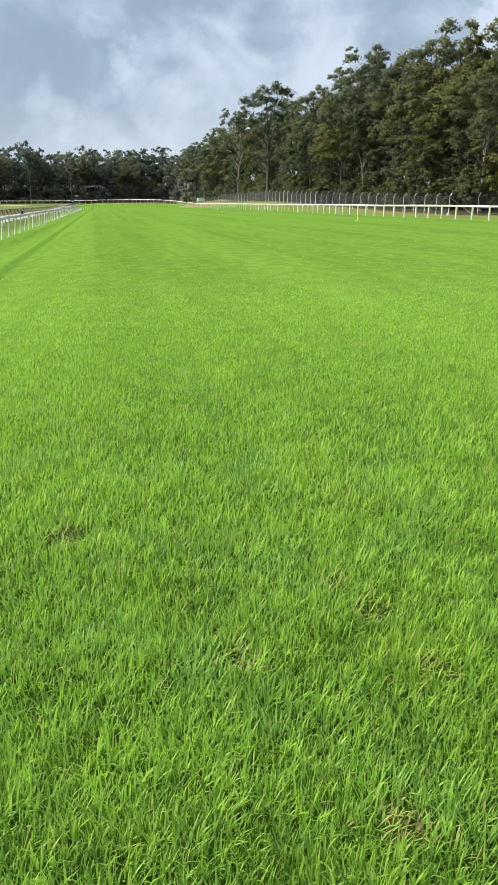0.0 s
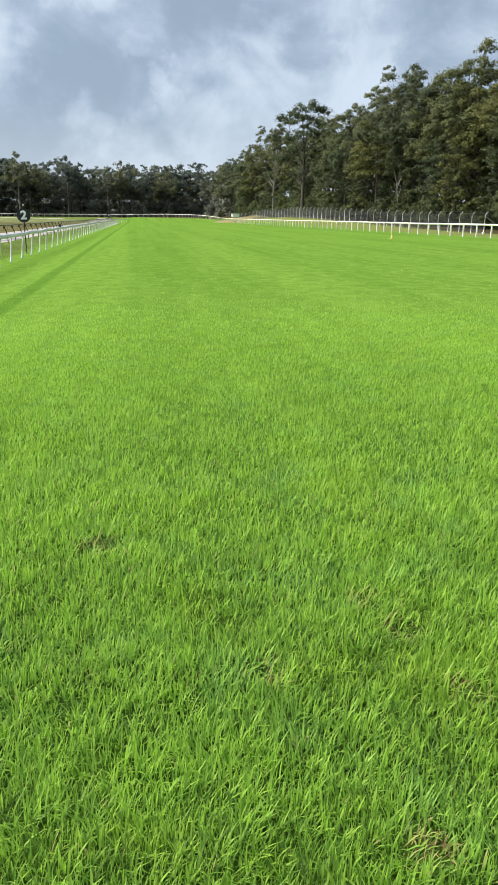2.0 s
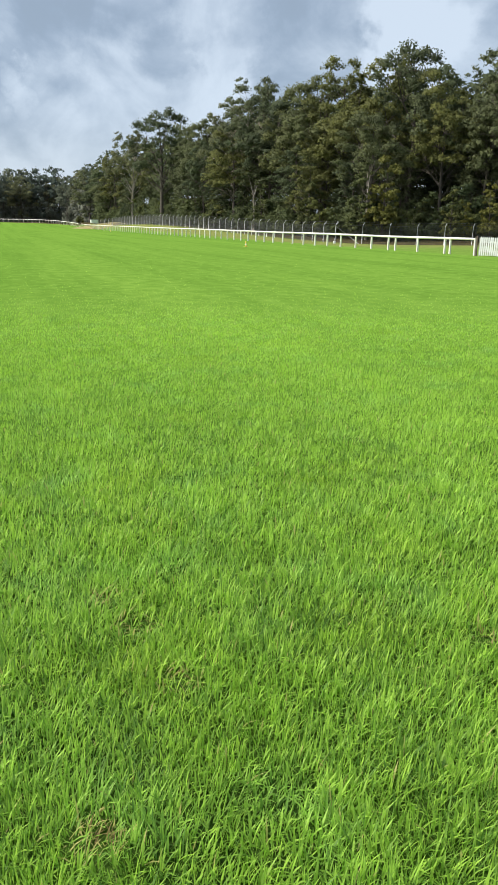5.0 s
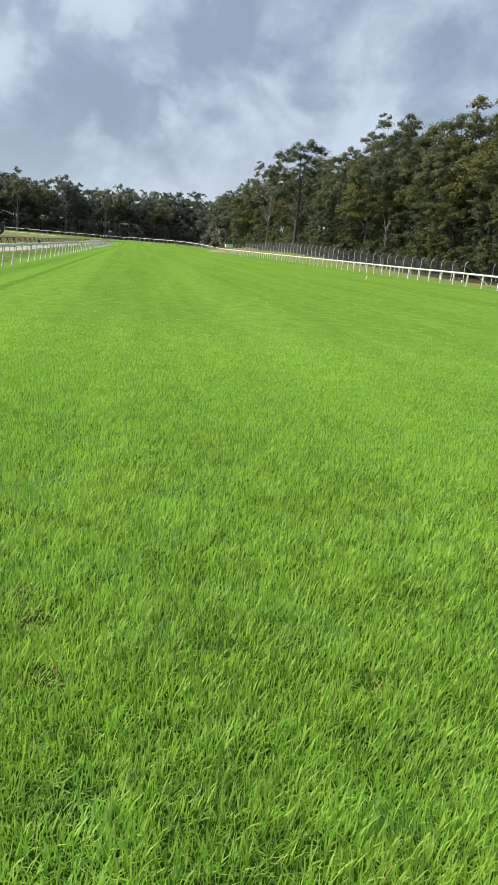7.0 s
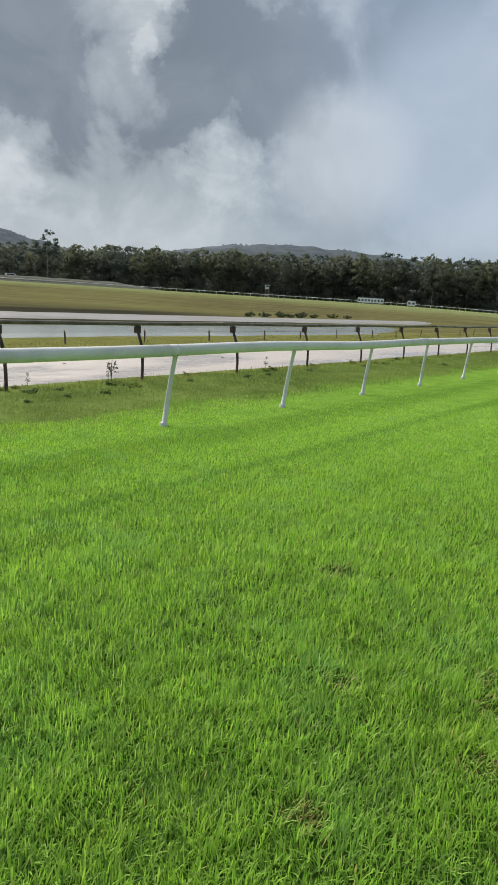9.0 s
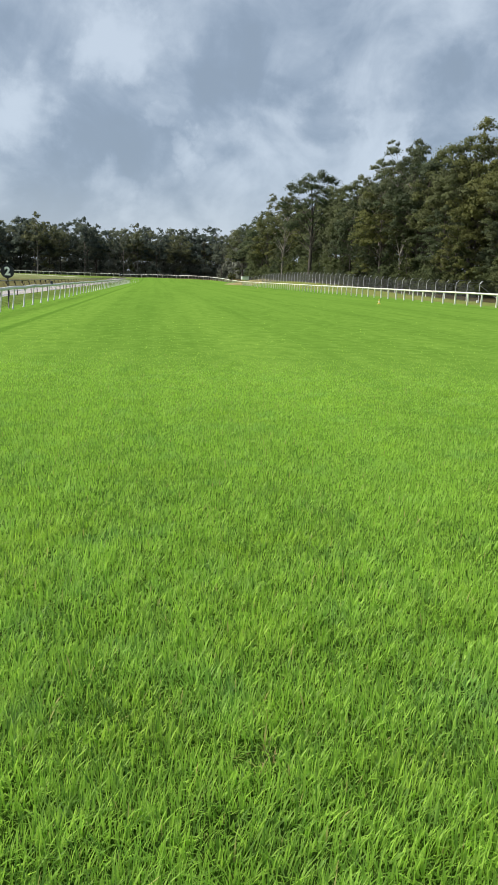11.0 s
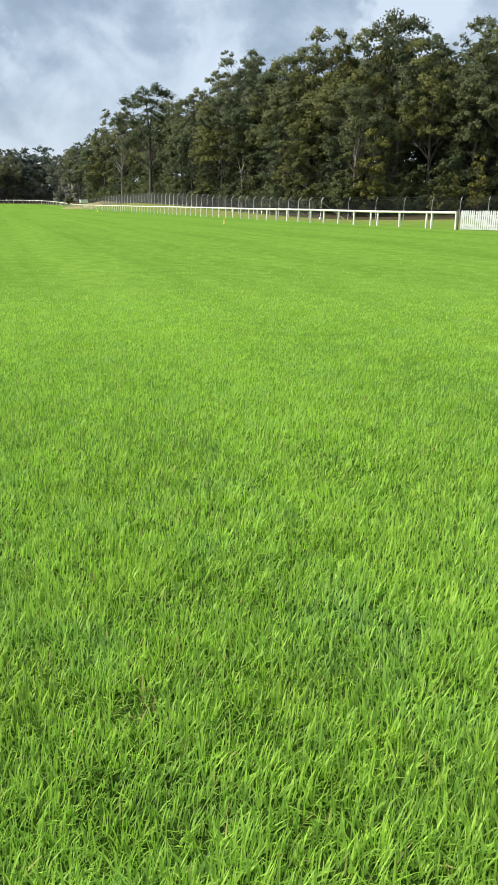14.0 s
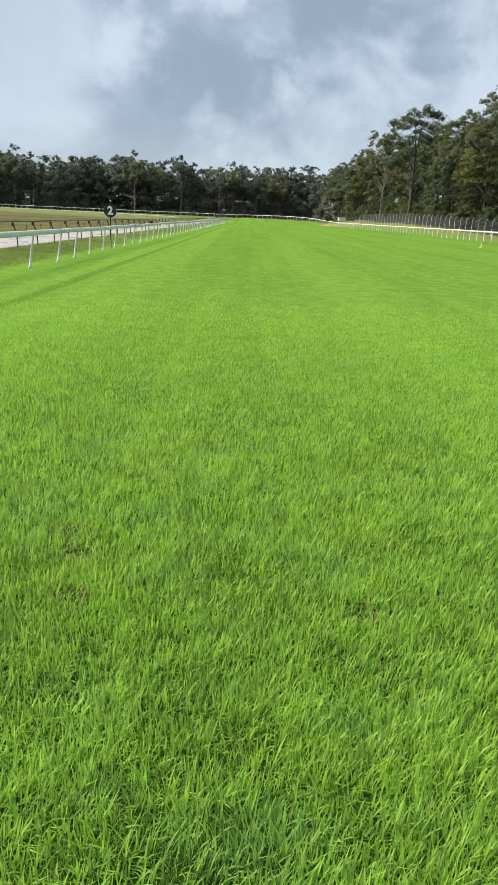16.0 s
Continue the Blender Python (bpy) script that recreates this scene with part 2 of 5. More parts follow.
OLD_WOOD = worn("weathered_wood", (0.13, 0.10, 0.075), (0.05, 0.04, 0.03), 9.0, 0.9, amount=0.7)
SIGN_WHITE = worn("sign_white", (0.82, 0.82, 0.80), (0.6, 0.6, 0.58), 3.0, 0.5, amount=0.3)
SIGN_BAR = worn("sign_lettering", (0.10, 0.12, 0.16), (0.2, 0.2, 0.2), 3.0, 0.5, amount=0.3)
DARK_SOIL = worn("dark_soil", (0.043, 0.047, 0.045), (0.025, 0.025, 0.027), 0.15, 0.95, spec=0.0, amount=0.8, grain=0.1)
DRY_MOUND = worn("dry_grass_mound", (0.30, 0.25, 0.10), (0.13, 0.13, 0.05), 0.35, 0.95, amount=0.8, grain=0.1)
GLASS = worn("dark_window_glass", (0.02, 0.025, 0.03), (0.03, 0.03, 0.03), 2.0, 0.12, amount=0.2)


def ground_material():
    mat, n, bsdf, _ = material("ground_cover", 0.95, 0.0, 0.0)
    pos = n.add("ShaderNodeNewGeometry").outputs["Position"]
    sep = n.add("ShaderNodeSeparateXYZ")
    n.link(pos, sep.inputs[0])
    x, y = sep.outputs[0], sep.outputs[1]
    blur = n.noise(pos, 0.35, 4.0, 0.6)
    shift = n.math("MULTIPLY", n.math("SUBTRACT", blur, 0.5), 2.4)
    xs = n.math("ADD", x, shift)
    # mown turf
    fine = n.noise(pos, 9.0, 4.0, 0.7)
    patch = n.noise(n.stretch(pos, 0.5, 0.12, 0.0), 1.0, 4.0, 0.6)
    turf = n.mix(n.math("ADD", n.math("MULTIPLY", n.ramp(fine, 0.3, 0.7), 0.5), n.math("MULTIPLY", n.ramp(patch, 0.3, 0.7), 0.4)), TURF_FAR_DARK, TURF_FAR_LIGHT)
    turf = n.mix(n.math("MULTIPLY", bands(n, pos), 0.72), turf, TURF_FAR_LIGHT)
    tufts = n.noise(n.stretch(pos, 1.0, 0.75, 0.0), 2.6, 5.0, 0.72)
    turf = n.mix(n.math("MULTIPLY", n.ramp(tufts, 0.56, 0.38), 0.5), turf, TURF_FAR_DARK)
    turf = n.mix(n.math("MULTIPLY", n.ramp(tufts, 0.52, 0.70), 0.5), turf, (0.195, 0.325, 0.062))
    # rough verge between the rails
    rough = n.noise(pos, 1.3, 5.0, 0.7)
    verge = n.mix(n.ramp(rough, 0.3, 0.7), (0.075, 0.120, 0.026), (0.17, 0.225, 0.06))
    # soil and thatch under the real blades, darkened nearby to paint in shaded gaps
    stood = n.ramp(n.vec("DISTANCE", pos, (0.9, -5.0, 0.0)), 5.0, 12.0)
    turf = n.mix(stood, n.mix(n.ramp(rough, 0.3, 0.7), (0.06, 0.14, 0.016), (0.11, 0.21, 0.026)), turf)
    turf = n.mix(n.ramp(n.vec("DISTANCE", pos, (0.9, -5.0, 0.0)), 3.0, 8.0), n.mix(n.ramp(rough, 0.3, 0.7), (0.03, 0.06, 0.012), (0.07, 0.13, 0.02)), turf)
    col = n.mix(n.ramp(xs, -6.2, -5.6), verge, turf)
    # a rolled wheel line near the inside rail
    line = n.math("MULTIPLY", n.ramp(n.math("ABSOLUTE", n.math("ADD", n.math("ADD", x, n.math("MULTIPLY", shift, 0.06)), 2.4)), 0.26, 0.08), 0.6)
    col = n.mix(line, col, (0.07, 0.16, 0.02))
    # pasture in the middle of the course
    far = n.noise(n.stretch(pos, 0.02, 0.028, 0.0), 1.0, 5.0, 0.65)
    mid = n.noise(pos, 0.6, 5.0, 0.7)
    past = n.mix(n.ramp(far, 0.35, 0.65), (0.140, 0.134, 0.055), (0.088, 0.076, 0.042))
    past = n.mix(n.math("MULTIPLY", n.ramp(mid, 0.45, 0.7), 0.5), past, (0.085, 0.09, 0.03))
    stems = n.noise(n.stretch(pos, 0.25, 0.12, 0.0), 1.0, 6.0, 0.75)
    past = n.mix(n.math("MULTIPLY", n.ramp(stems, 0.42, 0.68), 0.55), past, (0.185, 0.175, 0.075))
    strip = n.math("MULTIPLY", n.ramp(xs, -18.5, -17.0), n.ramp(y, 70.0, 40.0))
    past = n.mix(n.math("MULTIPLY", strip, 0.8), past, n.mix(n.ramp(mid, 0.35, 0.65), (0.15, 0.155, 0.045), (0.21, 0.205, 0.065)))
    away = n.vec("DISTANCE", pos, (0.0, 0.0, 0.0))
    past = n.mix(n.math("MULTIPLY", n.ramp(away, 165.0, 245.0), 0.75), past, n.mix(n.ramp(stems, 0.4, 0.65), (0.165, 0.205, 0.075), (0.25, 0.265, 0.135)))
    damp = n.math("MULTIPLY", n.math("MULTIPLY", n.ramp(xs, -66.0, -41.0), n.ramp(xs, -36.0, -39.0)), n.ramp(y, 62.0, 34.0))
    past = n.mix(n.math("MULTIPLY", damp, 0.6), past, (0.055, 0.05, 0.03))
    bank = n.math("MULTIPLY", n.ramp(xs, -43.0, -40.5), n.ramp(xs, -23.5, -25.5))
    past = n.mix(n.math("MULTIPLY", n.math("MULTIPLY", bank, n.ramp(y, 54.0, 36.0)), 0.85), past, (0.03, 0.03, 0.024))
    edge = n.math("SUBTRACT", 270.0, n.math("MULTIPLY", n.math("POWER", n.math("ADD", x, 80.0), 2.0), 0.006))
    inside = n.math("SUBTRACT", edge, y)
    col = n.mix(n.math("MULTIPLY", n.ramp(xs, -11.0, -12.5), n.ramp(inside, -1.0, 1.0)), col, past)
    ring = n.math("MULTIPLY", n.math("MULTIPLY", n.ramp(inside, -7.0, -6.0), n.ramp(inside, -1.0, -2.0)), n.math("MULTIPLY", n.ramp(xs, -22.0, -25.0), n.ramp(x, -175.0, -150.0)))
    col = n.mix(ring, col, (0.50, 0.46, 0.40))
    # dry strip along the outside rail, then forest litter
    dry = n.mix(n.ramp(mid, 0.35, 0.65), (0.14, 0.19, 0.045), (0.22, 0.215, 0.08))
    col = n.mix(n.math("MULTIPLY", n.ramp(xs, 28.0, 29.5), n.ramp(y, 48.0, 66.0, 0.25, 1.0)), col, dry)
    litter = n.mix(n.ramp(mid, 0.35, 0.65), (0.05, 0.045, 0.025), (0.10, 0.08, 0.04))
    past_fence = n.math("ADD", y, n.math("MULTIPLY", n.math("SUBTRACT", x, 33.6), 0.468))
    col = n.mix(n.math("MULTIPLY", n.ramp(xs, 34.2, 36.5), n.ramp(past_fence, 67.0, 68.2)), col, litter)
    col = n.mix(n.ramp(n.math("SUBTRACT", y, n.math("ADD", edge, 48.0)), 0.0, 6.0), col, litter)
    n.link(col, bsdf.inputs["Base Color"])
    bump(n, bsdf, n.math("ADD", fine, n.math("MULTIPLY", rough, 0.6)), 0.9, 0.05)
    return mat


TURF_FAR_DARK, TURF_FAR_LIGHT = (0.088, 0.185, 0.024), (0.172, 0.30, 0.045)
GROUND = ground_material()


def sand_material():
    mat, n, bsdf, _ = material("wet_sand", 0.35, 0.0, 0.5)
    pos = n.add("ShaderNodeNewGeometry").outputs["Position"]
    wet = n.ramp(n.noise(n.stretch(pos, 0.5, 0.16, 0.0), 1.0, 5.0, 0.6), 0.42, 0.62)
    grain = n.noise(pos, 7.0, 5.0, 0.7)
    col = n.mix(n.ramp(grain, 0.3, 0.7), (0.37, 0.325, 0.295), (0.44, 0.39, 0.355))
    col = n.mix(n.math("MULTIPLY", wet, 0.6), col, (0.36, 0.31, 0.28))
    n.link(col, bsdf.inputs["Base Color"])
    n.link(n.math("SUBTRACT", 0.62, n.math("MULTIPLY", wet, 0.42)), bsdf.inputs["Roughness"])
    bump(n, bsdf, n.math("MULTIPLY", grain, n.math("SUBTRACT", 1.0, n.math("MULTIPLY", wet, 0.9))), 0.5, 0.05)
    return mat


SAND = sand_material()
GREY_SAND = worn("grey_damp_sand", (0.22, 0.215, 0.21), (0.15, 0.145, 0.14), 0.3, 0.8, spec=0.2, amount=0.5, grain=0.02)


def water_material():
    mat, n, bsdf, _ = material("shallow_flood_water", 0.16, 0.0, 0.5)
    pos = n.add("ShaderNodeNewGeometry").outputs["Position"]
    rip = n.noise(n.stretch(pos, 0.6, 3.0, 1.0), 2.5, 4.0, 0.6)
    col = n.mix(n.ramp(n.noise(pos, 0.15, 3.0), 0.4, 0.6), (0.17, 0.19, 0.16), (0.24, 0.25, 0.21))
    n.link(col, bsdf.inputs["Base Color"])
    bump(n, bsdf, rip, 0.08, 0.02)
    return mat


WATER = water_material()


def hill_material():
    """Distant wooded range, with mist and haze painted into its colour and a faint glow."""
    mat, n, bsdf, _ = material("distant_range", 1.0, 0.0, 0.0)
    pos = n.add("ShaderNodeNewGeometry").outputs["Position"]
    woods = n.noise(n.stretch(pos, 1.0, 1.0, 2.0), 0.03, 6.0, 0.7)
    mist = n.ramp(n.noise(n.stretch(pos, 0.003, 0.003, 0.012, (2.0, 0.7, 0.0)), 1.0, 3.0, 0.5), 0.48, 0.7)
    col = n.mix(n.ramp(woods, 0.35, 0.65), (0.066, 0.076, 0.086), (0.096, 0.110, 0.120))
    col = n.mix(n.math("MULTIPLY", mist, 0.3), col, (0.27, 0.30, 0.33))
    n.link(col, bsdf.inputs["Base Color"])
    # Faint emission adds the haze's brightness; the range is no light source.
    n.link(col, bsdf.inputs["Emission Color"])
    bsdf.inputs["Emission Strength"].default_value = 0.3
    return mat


HILL = hill_material()

# ---- building helpers ----


def mesh_of(name, verts, faces, mat, smooth=False):
    me = bpy.data.meshes.new(name)
    me.from_pydata([tuple(v) for v in verts], [], faces)
    me.materials.append(mat)
    if smooth:
        me.shade_smooth()
    me.update()
    return me


def bm_mesh(name, bm, mat, smooth=False):
    me = bpy.data.meshes.new(name)
    bmesh.ops.recalc_face_normals(bm, faces=bm.faces)
    bm.to_mesh(me)
    bm.free()
    me.materials.append(mat)
    if smooth:
        me.shade_smooth()
    return me


def part(name, data, parent, label="", at=None):
    ob = new(name, data)
    ob.parent = parent
    if at is not None:
        ob.matrix_basis = at
    if label:
        tagged(ob, label=label)
    return ob


def thing(name, label, category, group="", kind="", at=None, data=None):
    ob = new(name, data)
    tagged(ob, label, category, group, kind)
    if at is not None:
        ob.matrix_basis = at
    return ob


def box(bm, x0, y0, z0, x1, y1, z1, bevel=0.0):
    r = bmesh.ops.create_cube(bm, size=1.0, matrix=Matrix.LocRotScale(((x0 + x1) / 2, (y0 + y1) / 2, (z0 + z1) / 2), None, (x1 - x0, y1 - y0, z1 - z0)))
    if bevel:
        es = list({e for v in r["verts"] for e in v.link_edges})
        bmesh.ops.bevel(bm, geom=es, offset=bevel, segments=1, affect="EDGES")


def tube_data(points, radii, sides=8, squash=1.0, base=0):
    """Vertices and faces of a closed tube along points; squash widens it sideways."""
    pts = [Vector(p) for p in points]
    verts, faces = [], []
    side = None
    for i, p in enumerate(pts):
        t = (pts[min(i + 1, len(pts) - 1)] - pts[max(i - 1, 0)]).normalized()
        ref = Vector((0, 0, 1)) if abs(t.z) < 0.9 else Vector((1, 0, 0))
        if side is None or abs(t.z) < 0.9:
            side = t.cross(ref).normalized()
        else:
            side = (side - t * side.dot(t)).normalized()
        up = side.cross(t).normalized()
        r = radii[i] if isinstance(radii, (list, tuple)) else radii
        for k in range(sides):
            a = 2 * math.pi * k / sides
            verts.append(p + side * (math.cos(a) * r * squash) + up * (math.sin(a) * r))
    n = len(pts)
    for i in range(n - 1):
        for k in range(sides):
            k2 = (k + 1) % sides
            faces.append((base + i * sides + k, base + i * sides + k2, base + (i + 1) * sides + k2, base + (i + 1) * sides + k))
    faces.append(tuple(base + k for k in range(sides)))
    faces.append(tuple(base + (n - 1) * sides + k for k in reversed(range(sides))))
    return verts, faces


def tube(name, points, radii, mat, sides=8, squash=1.0):
    v, f = tube_data(points, radii, sides, squash)
    return mesh_of(name, v, f, mat, smooth=True)


def step(a, b, v):
    t = np.clip((v - a) / (b - a), 0.0, 1.0)
    return t * t * (3 - 2 * t)


def height(x, y):
    """The ground: cambered track, level middle, gentle rises far off and to the east."""
    x, y = np.asarray(x, float), np.asarray(y, float)
    cam_x = np.interp(x, [-14, -10, -7.9, -6.4, -4.88, -0.6, 2.5, 17, 26, 60], [-0.2, -0.19, -0.17, -0.24, -0.29, -0.01, 0.0, 0.15, 0.03, 0.0])
    d = np.hypot(x, y)
    rise = np.maximum(2.1 * step(-20, -140, x) * step(80, 290, d), 1.3 * step(38, 22, x) * step(196, 300, d))
    east = 1.6 * step(60, 170, y) * step(26, 34, x) + 0.4 * step(36, 60, x)
    wide = 6.0 * step(330, 900, d)
    return cam_x + rise + east + wide

# ---- ground ----


def strip_lines(stops):
    out = []
    for a, b, s in stops:
        out += list(np.arange(a, b, s))
    return np.array(out)


def make_ground():
    xs = strip_lines([(-4200, -1000, 400), (-1000, -320, 60), (-320, -60, 10), (-60, -14, 2), (-14, 30, 0.75), (30, 64, 2), (64, 320, 16), (320, 1000, 80), (1000, 4400, 400)])
    ys = strip_lines([(-4200, -1000, 400), (-1000, -200, 80), (-200, -20, 15), (-20, 60, 2), (60, 360, 6), (360, 1000, 60), (1000, 4400, 400)])
    X, Y = np.meshgrid(xs, ys)
    Z = height(X, Y)
    v = np.stack([X, Y, Z], -1).reshape(-1, 3)
    w = len(xs)
    f = [(j * w + i, j * w + i + 1, (j + 1) * w + i + 1, (j + 1) * w + i) for j in range(len(ys) - 1) for i in range(w - 1)]
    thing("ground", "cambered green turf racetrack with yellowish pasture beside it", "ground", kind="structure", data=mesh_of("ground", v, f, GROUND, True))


make_ground()


def make_strip(name, label, x0, x1, y0, y1, lift, mat, category, wave=0.35):
    """A long band lying on the ground beside the rails, with an uneven edge."""
    ys = np.arange(y0, y1, 1.5)
    cols = np.linspace(0.0, 1.0, 7)
    v = []
    for y in ys:
        a = x0 + wave * noise.noise(Vector((x0, y * 0.35, 0)))
        b = x1 + wave * noise.noise(Vector((x1, y * 0.3, 5)))
        if y1 < 100:
            b = a + (b - a) * math.sqrt(min(1.0, (y1 - y) / 14.0))
        for c in cols:
            x = a + (b - a) * c
            drop = lift if 0.01 < c < 0.99 else -0.02
            v.append((x, y, float(height(x, y)) + drop))
    w = len(cols)
    f = [(j * w + i, j * w + i + 1, (j + 1) * w + i + 1, (j + 1) * w + i) for j in range(len(ys) - 1) for i in range(w - 1)]
    return thing(name, label, category, kind="structure", data=mesh_of(name, v, f, mat, True))


make_strip("sand_track", "pale pinkish wet sand training track beside rusty rail", -13.5, -7.95, -60, 265, 0.03, SAND, "track")
make_strip("water", "shallow grey flood water lying in the pasture", -24.2, -16.9, -60, 50, 0.03, WATER, "water", 0.9)
make_strip("outer_sand_track", "pale grey wet sand track with dark edge", -35.0, -27.5, -60, 84, 0.05, GREY_SAND, "track", 0.6)


# ---- left running rail: white plastic ----
RAIL_X = -4.88


def rail_x(y):
    """The rail turns aside to the right where it ends."""
    return RAIL_X + 2.6 * float(step(190, 210, y))


def rail_height(y):
    return 1.01 + 0.045 * float(step(1.5, -2.5, y)) + (0.025 + 0.025 * float(step(12, 30, y))) * noise.noise(Vector((0.0, y * 0.12, 3.0))) + (0.03 + 0.03 * float(step(15, 60, y))) * noise.noise(Vector((2.0, y * 0.3, 1.0)))


def make_plastic_rail():
    rail = thing("running_rail", "white plastic running rail on slender leaning posts, slightly wavy", "rail")
    foot = bm_mesh_cylinder("foot", 0.062, 0.05, 0.06, WHITE_PLASTIC)
    bow = [(0.0, 0.0, 0.0), (0.03, 0.012, 0.35), (0.06, 0.026, 0.65), (0.081, 0.036, 0.83), (0.10, 0.045, 0.96)]
    post_mesh = tube("post", bow, [0.036, 0.034, 0.032, 0.031, 0.031], WHITE_PLASTIC, 8)
    ys = [2.95 * k for k in range(-8, 6)] + [17.96, 21.36, 23.83] + [26.55 + 2.95 * k for k in range(0, 61)]
    for i, y in enumerate(ys):
        z = float(height(RAIL_X, y))
        k = (rail_height(y) - 0.055) / 0.96
        lean = Matrix.Rotation(radians(random.uniform(-2.0, 2.5)), 4, "X") @ Matrix.Rotation(radians(random.uniform(-1.5, 2.5)), 4, "Y")
        p = part("post", post_mesh, rail, at=Matrix.Translation((rail_x(y), y, z)) @ lean @ Matrix.Diagonal((1, 1, k, 1)))
        part("foot", foot, p)
    # the tube, in lengths that meet at couplings
    runs = list(range(0, len(ys), 3))
    sleeve = tube("coupling", [(0, -0.09, 0), (0, 0.09, 0)], 0.0795, WHITE_PLASTIC, 14, 0.86)
    for a, b in zip(runs, runs[1:] + [len(ys) - 1]):
        if ys[b] <= ys[a]:
            continue
        pts = []
        for y in np.linspace(ys[a], ys[b], max(4, int((ys[b] - ys[a]) / 1.0))):
            pts.append((rail_x(y) + 0.10, y, float(height(RAIL_X, y)) + rail_height(float(y))))
        part("top_rail", tube("top_rail", pts, 0.078, WHITE_PLASTIC, 14, 0.85), rail)
        part("coupling", sleeve, rail, at=Matrix.Translation(pts[-1]))
    return rail


def bm_mesh_cylinder(name, r1, r2, h, mat, sides=12):
    bm = bmesh.new()
    bmesh.ops.create_cone(bm, cap_ends=True, segments=sides, radius1=r1, radius2=r2, depth=h, matrix=Matrix.Translation((0, 0, h / 2)))
    return bm_mesh(name, bm, mat)


make_plastic_rail()


# ---- rusty inner rail ----
RUST_X = -7.93


def make_rusty_rail():
    rail = thing("rusty_rail", "dark rusty steel rail on bowed posts with square brackets", "rail")
    bow = [(0.0, 0.0, -0.05), (0.0, 0.0, 0.25), (-0.015, 0.0, 0.45), (-0.06, 0.0, 0.66), (-0.12, 0.0, 0.8), (-0.17, 0.0, 0.93)]
    post_mesh = tube("post", bow, 0.028, RUST, 8)
    bm = bmesh.new()
    box(bm, -0.22, -0.052, 0.85, -0.12, 0.052, 0.995, 0.012)
    bracket = bm_mesh("bracket", bm, RUST)
    ys = [-0.25 + 3.03 * k for k in range(-9, 84)]
    for y in ys:
        z = float(height(RUST_X, y))
        tilt = Matrix.Rotation(radians(random.uniform(-2.5, 2.5)), 4, "X")
        p = part("post", post_mesh, rail, at=Matrix.Translation((RUST_X, y, z)) @ tilt)
        part("bracket", bracket, p, "square dark bracket")
    for a in range(0, len(ys) - 1, 4):
        run = ys[a:a + 5]
        pts = [(RUST_X - 0.17, y, float(height(RUST_X, y)) + 1.03 + 0.012 * math.sin(y)) for y in run]
        part("top_rail", tube("top_rail", pts, 0.036, RAIL_STEEL, 10), rail)


make_rusty_rail()


# ---- outer rail round the far turn ----
def smooth_path(points, gap):
    p = np.array(points, float)
    s = np.concatenate([[0], np.cumsum(np.hypot(*np.diff(p, axis=0).T))])
    fine = np.linspace(0, s[-1], 800)
    q = np.stack([np.interp(fine, s, p[:, i]) for i in (0, 1)], -1)
    for _ in range(3):
        k = 24
        pad = np.concatenate([np.repeat(q[:1], k, 0), q, np.repeat(q[-1:], k, 0)])
        pad[:k] = 2 * q[0] - q[1:k + 1][::-1]
        pad[-k:] = 2 * q[-1] - q[-k - 1:-1][::-1]
        q = np.stack([np.convolve(pad[:, i], np.ones(2 * k + 1) / (2 * k + 1), "valid") for i in (0, 1)], -1)
    s = np.concatenate([[0], np.cumsum(np.hypot(*np.diff(q, axis=0).T))])
    at = np.arange(0, s[-1], gap)
    return np.stack([np.interp(at, s, q[:, i]) for i in (0, 1)], -1)


OUTER = [(29.0, 36.6), (27.6, 46), (26.6, 58), (25.6, 80), (25.2, 110), (25.0, 170), (25.0, 240), (22.0, 278), (8.0, 298), (-20.0, 301), (-60.0, 301), (-110, 288), (-170, 245), (-220, 195), (-262, 140)]


def make_outer_rail():
    rail = thing("outer_rail", "white painted post and rail fence round the outside of the track", "rail")
    bm = bmesh.new()
    box(bm, -0.055, -0.055, -0.05, 0.055, 0.055, 0.95, 0.008)
    post_mesh = bm_mesh("post", bm, WHITE_PAINT)
    at = [0.35, 2.73, 3.28, 6.23, 8.93, 9.81, 12.14, 14.41, 16.77] + [19.0 + 2.25 * k for k in range(330)]
    fine = smooth_path(OUTER, 0.05)
    path = [fine[int(s / 0.05)] for s in at if s / 0.05 < len(fine)]
    tops = []
    for i, (x, y) in enumerate(path):
        z = float(height(x, y))
        j = min(i + 1, len(path) - 1)
        turn = math.atan2(path[j][1] - path[j - 1][1], path[j][0] - path[j - 1][0])
        part("post", post_mesh, rail, at=pose(x, y, z, random.uniform(-1.5, 1.5), random.uniform(-1.5, 1.5), math.degrees(turn)))
        tops.append((x, y, z + 0.99 + 0.03 * noise.noise(Vector((x * 0.1, y * 0.1, 0)))))
    for a in range(0, len(tops) - 1, 6):
        part("top_rail", tube("top_rail", tops[a:a + 7], 0.075 if tops[a][1] < 180 and tops[a][0] > 0 else 0.095, WHITE_PAINT, 8), rail)


make_outer_rail()


